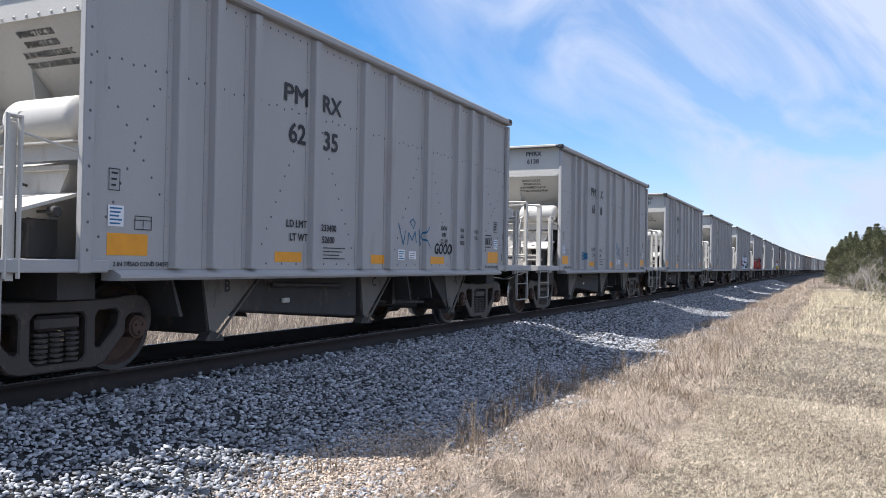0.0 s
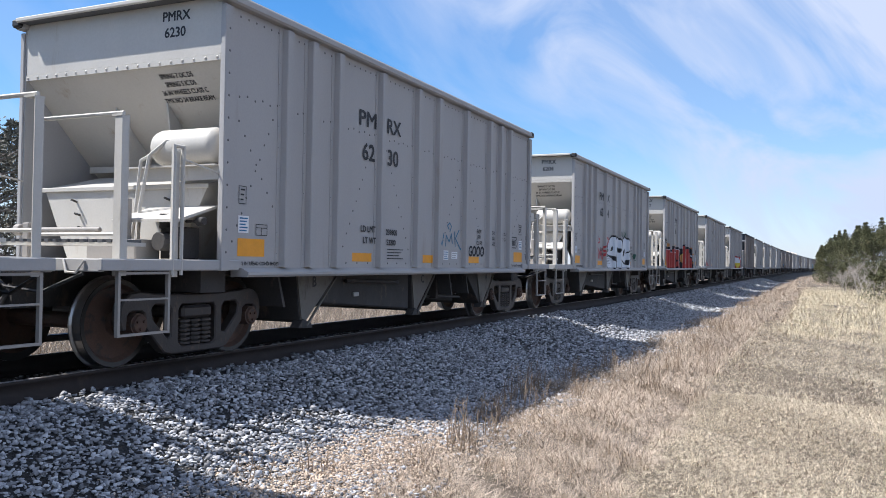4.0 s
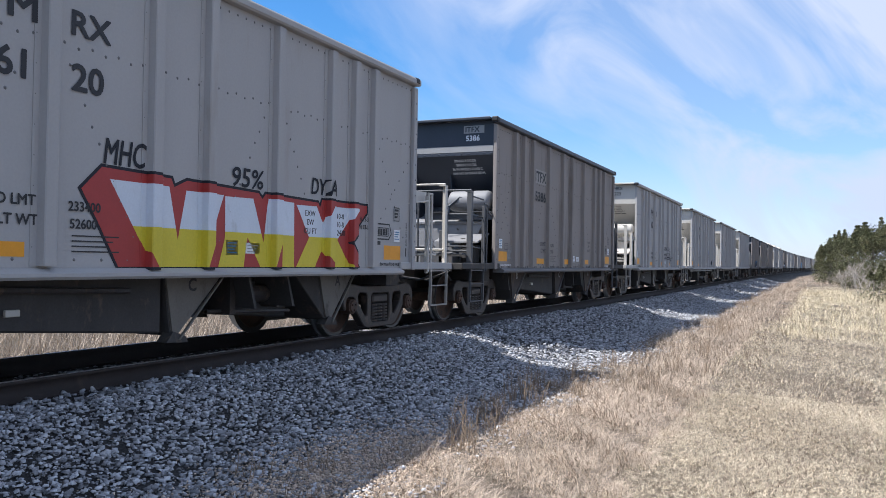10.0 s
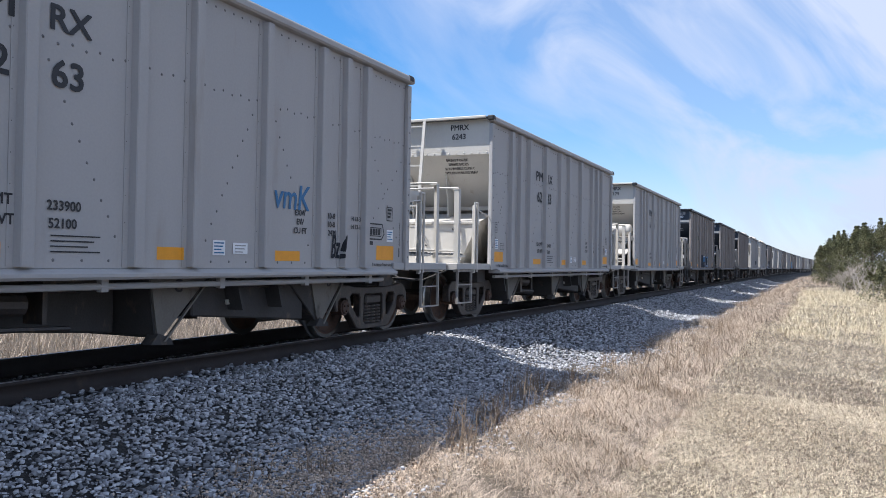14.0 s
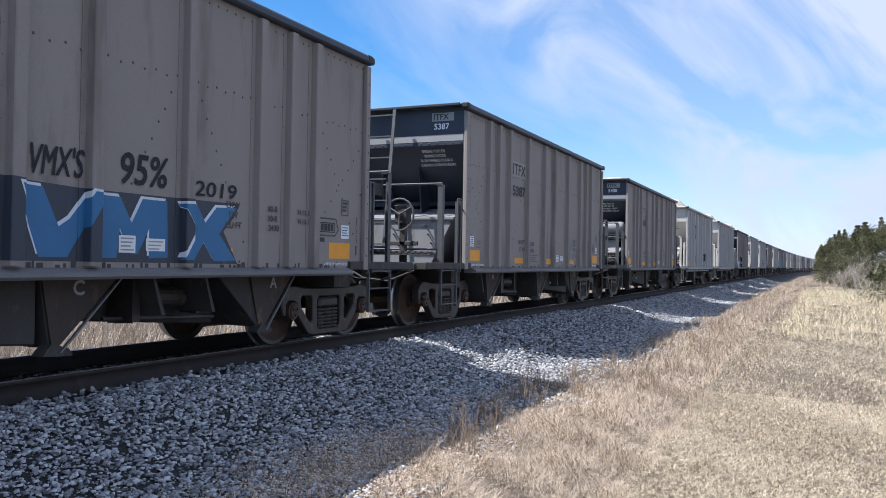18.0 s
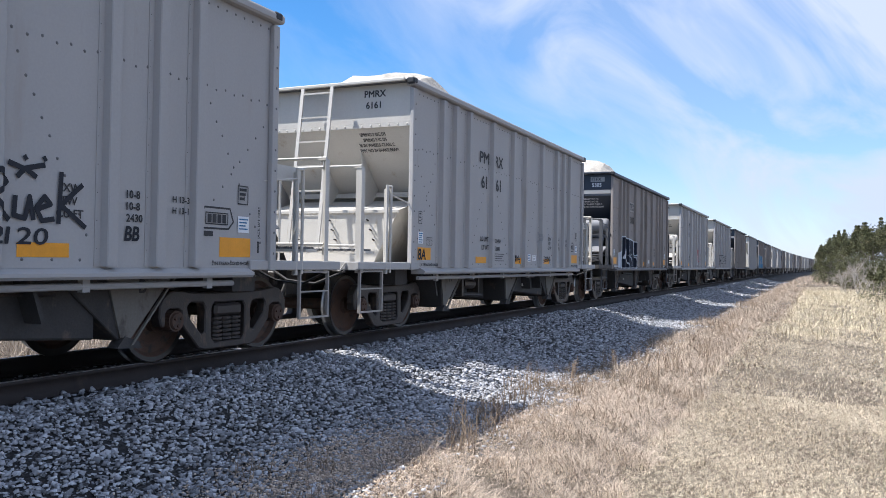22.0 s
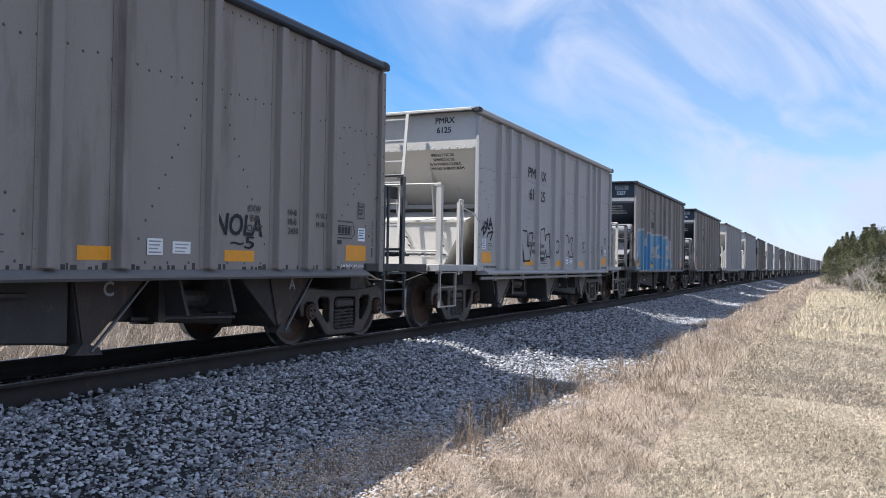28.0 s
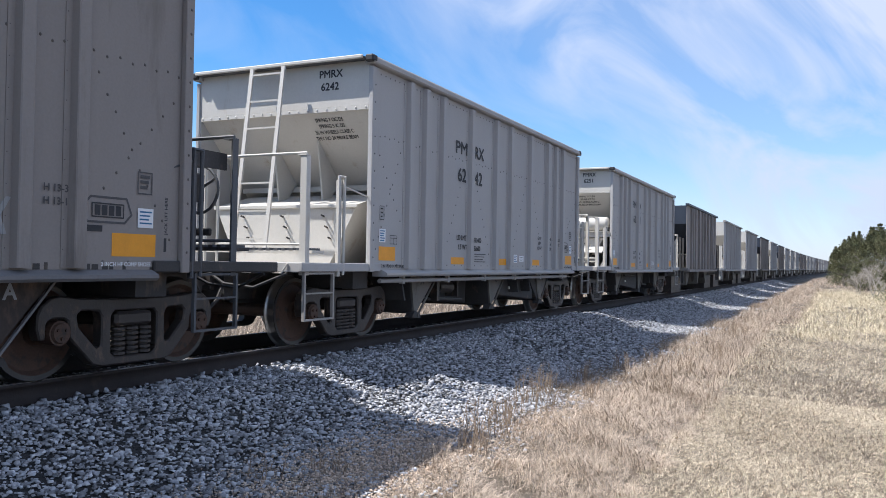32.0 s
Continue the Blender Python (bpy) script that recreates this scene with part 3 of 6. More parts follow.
def car_end(car, sign, paint, ladder):
    """One end. sign: -1 for the end at the front of the car's run, +1 for the other."""
    def f(v):
        return sign * (HALF - v)

    def bx(bm, x0, x1, y0, y1, z0, z1):
        a, b = sorted((f(y0), f(y1)))
        return box(bm, x0, x1, a, b, z0, z1)

    dark = paint == "brown"
    railm = M["rail_dark"] if dark else M["cream"]
    endp = M["navy"] if dark else M["cream"]
    part("end_sheet", bx(bmesh.new(), -1.499, 1.499, 0.005, 0.025, 3.325, 3.94), endp, car)
    # on grey cars coloured dark to imitate the shaded underside of the overhang
    part("end_chord", bx(bmesh.new(), -1.49, 1.49, -0.135, 0.06, 3.943, 3.968), M["rail_dark"] if not dark else endp, car)
    part("end_lip", bx(bmesh.new(), -1.49, 1.49, -0.175, -0.137, 3.935, 3.99), endp, car, bevel=0.012)
    for sx in (-1, 1):
        part("corner_cap", bx(bmesh.new(), *sorted((sx * 1.495, sx * 1.630)), -0.12, 0.02, 3.90, 3.998), M["black"], car, bevel=0.02)
    part("slope_sheet", prism(bmesh.new(), [(f(0.03), 3.27), (f(1.42), 1.90), (f(1.44), 1.92), (f(0.05), 3.29)], "x", -1.498, 1.498), endp, car)
    pts = [(-1.46 + i * 0.162, f(-0.002), 3.292) for i in range(19)]
    tagged(part("rivet_row", rivets(bmesh.new(), pts, (0, sign, 0), 0.02), endp, car), kind="stuff")
    if dark:
        # a paler grey band across the foot of the dark end sheet
        part("end_band", bx(bmesh.new(), -1.49, 1.49, 0.0, 0.004, 3.33, 3.45), M["faded"], car)
        for sx in (-1, 1):
            part("end_cheek", prism(bmesh.new(), [(f(0.03), 3.26), (f(1.40), 1.91), (f(1.40), 1.12), (f(0.03), 1.12)], "x", *sorted((sx * 1.488, sx * 1.4985))), endp, car)
    part("end_strip", bx(bmesh.new(), -1.498, 1.498, 0.0, 0.02, 3.26, 3.322), endp, car)
    for x in (-0.38, 0.42):
        part("gusset", prism(bmesh.new(), [(f(0.36), 2.93), (f(0.95), 2.35), (f(0.62), 1.97), (f(0.52), 1.97)], "x", x - 0.012, x + 0.012), endp, car)
    bm = bmesh.new()
    top, back = [(-1.27, f(0.12), 1.945), (1.27, f(0.12), 1.945)], [(1.27, f(0.95), 2.16), (-1.27, f(0.95), 2.16)]
    low, rear = [(-0.84, f(0.10), 1.10), (0.84, f(0.10), 1.10)], [(0.84, f(1.45), 1.10), (-0.84, f(1.45), 1.10)]
    v = [bm.verts.new(p) for p in top + back + low + rear + [(1.27, f(1.45), 2.16), (-1.27, f(1.45), 2.16)]]
    for q in ((0, 1, 2, 3), (4, 5, 1, 0), (3, 2, 8, 9), (7, 9, 8, 6), (5, 6, 8, 2, 1), (4, 0, 3, 9, 7), (4, 7, 6, 5)):
        bm.faces.new([v[i] for i in q])
    part("hopper_hood", bm, M["pale"] if dark else endp, car)
    part("hood_lip", bx(bmesh.new(), -1.29, 1.29, 0.085, 0.118, 1.90, 1.952), M["pale"] if dark else endp, car, bevel=0.006)
    part("platform", bx(bmesh.new(), -1.50, 1.50, -1.50, 0.49, 1.03, 1.10), M["under"] if dark else endp, car)
    part("end_beam", bx(bmesh.new(), -1.52, 1.52, -1.58, -1.505, 0.995, 1.115), M["under"] if dark else M["grey"], car, bevel=0.01)
    for x in (0.75, 1.22):
        part("deck_handle", pipe(bmesh.new(), [(x - 0.13, f(-1.59), 1.10), (x - 0.06, f(-1.62), 0.99), (x + 0.06, f(-1.62), 0.985), (x + 0.13, f(-1.59), 1.10)], 0.012), railm, car)
    for s in (-1, 1):
        a, b = sorted((s * 1.503, s * 1.56))
        part("deck_channel", bx(bmesh.new(), a, b, -1.58, 0.31, 1.005, 1.117), M["under"] if dark else M["grey"], car, bevel=0.01)
    part("slope_foot", bx(bmesh.new(), -1.40, 1.40, 0.90, 0.98, 2.22, 2.30), endp, car)
    part("running_board", bx(bmesh.new(), -1.44, 1.44, -1.20, -0.95, 1.235, 1.27), M["under"] if dark else endp, car)
    bm = bmesh.new()
    for i in range(24):
        bx(bm, -1.44 + i * 0.12, -1.38 + i * 0.12, -1.205, -0.945, 1.2705, 1.30)
    tagged(part("grating", bm, M["rail_dark"], car), "dark toothed steel grating", kind="stuff")
    bm = bmesh.new()
    for i in range(9):
        x, z = -0.72 + (i % 3) * 0.72 + 0.06 * (i // 3), 1.78 - 0.16 * (i // 3)
        rod(bm, (x, f(0.112), z), (x + 0.02, f(0.02), z + 0.015), 0.014, 6)
    tagged(part("bolt_pattern", bm, M["under"], car), kind="stuff")
    for sx in (-1, 1) if sign > 0 else ():
        part("corner_brace", bx(bmesh.new(), *sorted((sx * 1.38, sx * 1.405)), -0.85, 0.02, 2.10, 2.28), M["under"] if dark else endp, car)
    if dark:
        ry, gy = (-0.86, -0.24) if ladder else (-1.06, -0.46)
    else:
        ry, gy = (-1.42, -0.70) if ladder else (-1.30, -0.63)
    for s in (1, -1):
        x0, x1 = s * 1.47, s * (0.10 if ladder else 0.40)
        bm = bmesh.new()
        bx(bm, *sorted((x0 - s * 0.045, x0 + s * 0.045)), ry - 0.042, ry - 0.032, 0.96, 2.43)
        bx(bm, *sorted((x0 + s * 0.035, x0 + s * 0.045)), ry - 0.0315, ry + 0.045, 0.96, 2.43)
        bx(bm, *sorted((x0 - s * 0.08, x0 + s * 0.045)), ry - 0.05, ry + 0.05, 2.431, 2.445)
        part("railing_post", bm, railm, car)
        part("top_rail", pipe(bmesh.new(), [(x0 + s * 0.02, f(ry), 2.465), (x1, f(ry), 2.465), (x1, f(ry), 1.0)], 0.02), railm, car)
        part("lower_rail", pipe(bmesh.new(), [(x0, f(ry), 1.34), (x1, f(ry), 1.34)], 0.018), railm, car)
        bm = bmesh.new()
        pipe(bm, [(s * 1.545, f(gy - 0.07), 0.96), (s * 1.545, f(gy - 0.07), 2.24), (s * 1.545, f(gy + 0.05), 2.24), (s * 1.545, f(gy + 0.05), 0.96)], 0.018)
        pipe(bm, [(s * 1.545, f(gy + 0.05), 2.12), (s * 1.51, f(0.05), 2.03)], 0.012)
        part("grab_iron", bm, railm, car)
        part("grab_post", bx(bmesh.new(), *sorted((s * 1.475, s * 1.515)), gy - 0.04, gy + 0.04, 0.94, 2.2), railm, car, bevel=0.005)
        y0, y1 = sorted((f(ry - 0.06), f(ry + 0.60)))
        holes = [[(y0 + 0.03, 0.418), (y1 - 0.03, 0.418), (y1 - 0.03, 0.725), (y0 + 0.03, 0.725)], [(y0 + 0.03, 0.742), (y1 - 0.03, 0.742), (y1 - 0.03, 0.97), (y0 + 0.03, 0.97)]]
        bm = ring_plate(bmesh.new(), [(y0, 0.395), (y1, 0.395), (y1, 0.995), (y0, 0.995)], holes, s * 1.488, s * 1.528)
        part("sill_step", bm, M["rail_dark"] if dark else M["faded_brown"], car)
    if ladder:
        bm = bmesh.new()
        for x in (-0.37, 0.19):
            prism(bm, [(f(-0.18), 3.93), (f(-0.21), 3.93), (f(-0.56), 1.30), (f(-0.53), 1.30)], "x", x - 0.03, x + 0.03)
        for k in range(7):
            y = -0.545 + 0.133 * (0.12 + k * 0.40)
            bx(bm, -0.36, 0.18, y - 0.012, y + 0.012, 1.42 + k * 0.40, 1.445 + k * 0.40)
        part("end_ladder", bm, railm, car)
        if dark:
            bm = bmesh.new()
            hub = (0.80, f(-1.10), 1.93)
            ring = [(hub[0] + 0.27 * math.cos(k * math.pi / 10), hub[1], hub[2] + 0.27 * math.sin(k * math.pi / 10)) for k in range(21)]
            pipe(bm, ring, 0.018)
            for k in range(3):
                a = 0.5 + k * 2.094
                rod(bm, hub, (hub[0] + 0.265 * math.cos(a), hub[1], hub[2] + 0.265 * math.sin(a)), 0.016, 6)
            part("brake_wheel", bm, M["rail_dark"], car, "round spoked brake wheel")
            bm = bmesh.new()
            bx(bm, 0.68, 0.92, -1.06, -0.88, 1.78, 2.10)
            rod(bm, hub, (0.80, f(-0.98), 1.93), 0.05, 10)
            bx(bm, 0.74, 0.86, -0.99, -0.90, 1.08, 1.78)
            bx(bm, 0.50, 1.10, -0.99, -0.95, 1.40, 1.48)
            part("brake_gear_box", bm, M["under"], car, bevel=0.015)
    else:
        bm = spin(bmesh.new(), [(0.0, 0.50), (0.12, 0.515), (0.185, 0.56), (0.205, 0.62), (0.205, 1.34), (0.19, 1.39), (0.12, 1.435), (0.0, 1.45)], "x", (0, f(0.16), 2.36), 24)
        part("air_tank", bm, M["pale"] if dark else endp, car, smooth=True)
        bm = bmesh.new()
        pipe(bm, [(1.05, f(0.0), 2.40), (0.80, f(-0.02), 2.42), (0.62, f(-0.1), 2.25), (0.55, f(-0.15), 1.7), (0.52, f(-0.15), 1.1)], 0.02)
        pipe(bm, [(0.75, f(0.0), 2.36), (0.5, f(-0.1), 2.2), (0.42, f(-0.15), 1.12)], 0.018)
        part("brake_pipe", bm, endp, car)
        bm = bmesh.new()
        bx(bm, 0.12, 1.49, 0.02, 0.035, 1.98, 2.14)
        bx(bm, 0.12, 1.49, -0.05, 0.0195, 2.125, 2.14)
        part("tank_beam", bm, M["rail_dark"] if dark else endp, car)
        bm = bmesh.new()
        bx(bm, 0.2, 0.9, -0.55, -0.2, 1.10, 1.32)
        rod(bm, (-0.9, f(-0.5), 1.42), (0.35, f(-0.5), 1.42), 0.03)
        rod(bm, (-0.95, f(-0.5), 1.42), (-0.85, f(-0.5), 1.42), 0.07)
        bx(bm, -0.8, -0.7, -0.55, -0.45, 1.10, 1.5)
        bx(bm, 0.6, 0.75, -0.55, -0.45, 1.10, 1.75)
        part("brake_valve", bm, M["rail_dark"] if dark else M["faded_brown"], car, bevel=0.01)
        part("valve_shelf", prism(bmesh.new(), [(f(0.15), 1.71), (f(0.15), 1.68), (f(-0.45), 1.50), (f(-0.45), 1.53)], "x", 0.45, 1.38), M["pale"] if dark else endp, car)
        bm = bmesh.new()
        bx(bm, 0.95, 1.22, -0.25, 0.05, 1.12, 1.46)
        rod(bm, (1.08, f(-0.12), 1.30), (1.08, f(-0.42), 1.30), 0.10, 12)
        rod(bm, (0.98, f(-0.22), 1.44), (0.98, f(-0.22), 1.60), 0.06, 10)
        rod(bm, (1.20, f(-0.15), 1.52), (1.44, f(-0.15), 1.52), 0.018, 6)
        rod(bm, (1.36, f(-0.15), 1.52), (1.46, f(-0.15), 1.52), 0.05, 8)
        part("valve_body", bm, M["under"], car, bevel=0.012)
        if dark:
            bm = bmesh.new()
            for z in (1.42, 2.02, 2.36):
                pipe(bm, [(1.49, f(ry), z), (1.49, f(gy), z - 0.03)], 0.014)
            tagged(part("side_ladder", bm, railm, car), kind="stuff")
            for z in (1.42, 2.02):
                part("end_rung", pipe(bmesh.new(), [(0.98, f(ry), z), (1.47, f(ry), z)], 0.016), railm, car)
            bm = bmesh.new()
            bx(bm, 0.935, 1.02, ry - 0.04, ry - 0.03, 1.0, 2.50)
            bx(bm, 0.935, 0.945, ry - 0.0295, ry + 0.04, 1.0, 2.50)
            part("railing_post", bm, railm, car)
    bm = bmesh.new()
    bx(bm, -0.16, 0.16, -1.50, -1.585, 0.74, 0.96)
    bx(bm, -0.07, 0.07, -1.80, -1.58, 0.80, 0.94)
    bx(bm, -0.16, 0.12, -1.815, -1.68, 0.72, 1.02)
    part("coupler", bm, M["frame"], car, bevel=0.02)
    bm = bmesh.new()
    pipe(bm, [(0.35, f(-1.55), 0.85), (0.36, f(-1.7), 0.62), (0.3, f(-1.82), 0.5)], 0.025)
    part("brake_hose", bm, M["under"], car)
    bm = bmesh.new()
    pipe(bm, [(1.35, f(-1.6), 0.98), (0.9, f(-1.66), 0.80), (0.45, f(-1.68), 0.84), (0.1, f(-1.62), 1.0)], 0.018)
    part("uncoupling_lever", bm, M["under"], car)


def truck(car, y):
    """A two-axle truck; returns its wheelsets."""
    root = part("truck", box(bmesh.new(), -1.10, 1.10, y - 0.235, y + 0.235, 0.475, 0.615), M["frame"], car, bevel=0.03)
    half = [(0.40, 0.105), (0.50, 0.135), (0.76, 0.40), (0.775, 0.555), (0.83, 0.585), (0.95, 0.585), (1.005, 0.555), (1.015, 0.395), (1.075, 0.40), (1.105, 0.50), (1.10, 0.62), (1.06, 0.70), (0.97, 0.765), (0.86, 0.785), (0.62, 0.755), (0.30, 0.745)]
    side = [(0.405, 0.30), (0.40, 0.58), (0.44, 0.635), (0.64, 0.645), (0.685, 0.60), (0.66, 0.49), (0.46, 0.285)]
    window = [(0.24, 0.185), (0.29, 0.23), (0.29, 0.58), (0.25, 0.63)]
    for s in (-1, 1):
        outer = [(y + a, b) for a, b in half] + [(y - a, b) for a, b in half[::-1]]
        holes = [[(y + k * a, b) for a, b in side] for k in (-1, 1)] + [[(y + a, b) for a, b in window] + [(y - a, b) for a, b in window[::-1]]]
        part("side_frame", ring_plate(bmesh.new(), outer, holes, s * 0.965, s * 1.095), M["frame"], root, bevel=0.014)
        if s > 0:
            for k in (-0.165, 0.0, 0.165):
                coil = [(0.0, 0.19)] + [(r, 0.19 + i * 0.0475 + h) for i in range(6) for r, h in ((0.050, 0.0), (0.080, 0.008), (0.080, 0.032), (0.050, 0.040))] + [(0.0, 0.476)]
                part("coil_spring", spin(bmesh.new(), coil, "z", (1.03, y + k, 0.0), 12), M["frame"], root)
        for k in (-0.889, 0.889):
            bm = bmesh.new()
            rod(bm, (s * 0.93, y + k, WHEEL), (s * 1.125, y + k, WHEEL), 0.112, 18)
            rod(bm, (s * 1.125, y + k, WHEEL), (s * 1.15, y + k, WHEEL), 0.098, 18, 0.085)
            for j in range(3):
                a = 0.5 + j * 2.094
                p = (y + k + 0.05 * math.cos(a), WHEEL + 0.05 * math.sin(a))
                rod(bm, (s * 1.149, *p), (s * 1.168, *p), 0.017, 6)
            part("axle_bearing", bm, M["wheel"], root, smooth=False)
    sets = []
    for k in (-0.889, 0.889):
        bm = rod(bmesh.new(), (-0.95, 0, 0), (0.95, 0, 0), 0.085, 12)
        ax = part("wheelset", bm, M["wheel"], root, "axle with a pair of rusty steel wheels")
        ax.matrix_basis = pose(0, y + k, WHEEL)
        for s in (-1, 1):
            bm = spin(bmesh.new(), [(0.0, 0.86), (0.12, 0.86), (0.13, 0.80), (0.25, 0.772), (0.36, 0.765), (0.40, 0.815), (0.445, 0.82), (0.450, 0.812), (0.457, 0.73), (0.463, 0.715), (0.483, 0.700), (0.483, 0.685), (0.40, 0.682), (0.36, 0.72), (0.13, 0.72), (0.0, 0.70)], "x", (0, 0, 0), 36)
            if s < 0:
                bmesh.ops.scale(bm, vec=(-1, 1, 1), verts=bm.verts)
            for fc in bm.faces:
                c = fc.calc_center_median()
                fc.material_index = 1 if math.hypot(c.y, c.z) > 0.446 else 2 if math.hypot(c.y, c.z) > 0.40 else 0
            part("wheel", bm, [M["wheel"], M["tread"], M["rim"]], ax, smooth=False)
        sets.append(ax)
    return sets


# along the car: front edge, two corners of the outlet, rear edge
BAYS = [(1.90, 2.02, 2.12, 2.93), (5.17, 5.28, 5.37, 6.13), (7.42, 8.20, 8.34, 8.97)]


def car_under(car, paint, ladder):
    def f(v):
        return v - HALF
    mat = M["hopper_dark" if paint == "brown" else "hopper"]
    part("centre_sill", box(bmesh.new(), -0.30, 0.30, f(-1.5), f(BODY + 1.5), 0.62, 1.02), M["under"], car)
    part("floor_plate", box(bmesh.new(), -1.38, 1.38, f(0.5), f(BODY - 0.5), 1.035, 1.06), M["under"], car)
    for k, (a, b, c, d) in enumerate(BAYS):
        bay = part("hopper_bay", prism(bmesh.new(), [(f(a), 1.0), (f(b), 0.33), (f(c), 0.30), (f(d), 1.0)], "x", -1.18, 1.18), M["under"], car, bevel=0.01)
        e = a if k < 2 else 8.02
        for s in (-1, 1):
            part("bay_cheek", prism(bmesh.new(), [(f(e), 1.0), (f(b + 0.01), 0.35), (f(c - 0.01), 0.32), (f(d - 0.03), 0.99)], "x", *sorted((s * 1.182, s * 1.205))), mat, bay)
            bm = bmesh.new()
            prism(bm, [(f(c) - 0.014, 0.27), (f(c) + 0.014, 0.27), (f(d) + 0.014, 1.0), (f(d) - 0.014, 1.0)], "x", *sorted((s * 1.206, s * 1.235)))
            part("bay_flange", bm, M["sill_dark"] if paint == "brown" else mat, bay)
            bm = bmesh.new()
            prism(bm, [(f(c) - 0.18, 0.25), (f(c) + 0.14, 0.23), (f(c) + 0.10, 0.30), (f(c) - 0.08, 0.36)], "x", *sorted((s * 1.08, s * 1.22)))
            part("door_latch", bm, M["under"], bay)
    for k, (a, b) in enumerate(((2.60, 5.18), (5.85, 7.95))):
        open_gap = (k == 1) != ladder
        wide = 0.72 if open_gap else 1.15
        bm = prism(bmesh.new(), [(f(a), 1.0), (f(a - 0.32 if k == 0 else a), 0.56 if k == 0 else 0.50), (f(b), 0.345), (f(b), 1.0)], "x", -wide, wide)
        part("hopper_door", bm, M["under"], car, bevel=0.02)
        for s in (-1, 1):
            bm = bmesh.new()
            rod(bm, (s * (wide + 0.06), f(a + 0.5), 0.84), (s * (wide + 0.06), f(b - 0.5), 0.80), 0.03, 6)
            if open_gap:
                rod(bm, (s * 0.95, f(a + 0.75), 0.72), (s * 0.95, f(a + 1.30), 0.70), 0.11, 12)
                box(bm, *sorted((s * 0.80, s * 1.12)), f(a + 0.45), f(a + 0.55), 0.48, 0.98)
                box(bm, *sorted((s * 0.80, s * 1.05)), f(a + 1.45), f(a + 1.50), 0.52, 0.98)
                rod(bm, (s * 0.98, f(a + 0.2), 0.52), (s * 0.98, f(a + 1.8), 0.46), 0.025, 6)
            part("door_linkage", bm, M["frame"], car)
            part("latch_box", box(bmesh.new(), *sorted((s * (wide + 0.005), s * (wide + 0.04))), f((a + b) / 2 - 0.52), f((a + b) / 2 - 0.38), 0.61, 0.67), M["cream"], car, bevel=0.006)
    for p in (1.25, 6.3, 7.05):
        for s in (-1, 1):
            part("cross_rib", prism(bmesh.new(), [(f(p), 1.0), (f(p + 0.03), 1.0), (f(p + 0.20), 0.55), (f(p + 0.15), 0.55)], "x", *sorted((s * 0.85, s * 1.36))), M["under"], car)
    if paint == "grey" and ladder:
        for s in (-1, 1):
            bm = bmesh.new()
            rod(bm, (s * 1.46, f(0.45), 0.865), (s * 1.46, f(BODY - 0.5), 0.865), 0.032, 8)
            for k in range(6):
                box(bm, *sorted((s * 1.43, s * 1.49)), f(1.1 + 1.6 * k), f(1.18 + 1.6 * k), 0.815, 0.93)
            part("air_line", bm, M["grey"], car)
    for y in TRUCKS:
        part("body_bolster", box(bmesh.new(), -1.3, 1.3, f(y) - 0.2, f(y) + 0.2, 0.76, 1.0), M["under"], car)


def build_car(paint, ladder):
    """A loaded aggregate hopper car with its middle at the origin."""
    car = thing("hopper_car", "pale grey steel aggregate hopper car on rails" if paint == "grey" else "brown-grey aggregate hopper car with dark ends on rails", "hopper car", "hopper cars of the train")
    for side in (1, -1):
        car_side(car, side, paint)
    car_end(car, -1, paint, ladder)
    car_end(car, 1, paint, not ladder)
    car_under(car, paint, ladder)
    for v in TRUCKS:
        truck(car, v - HALF)
    return car


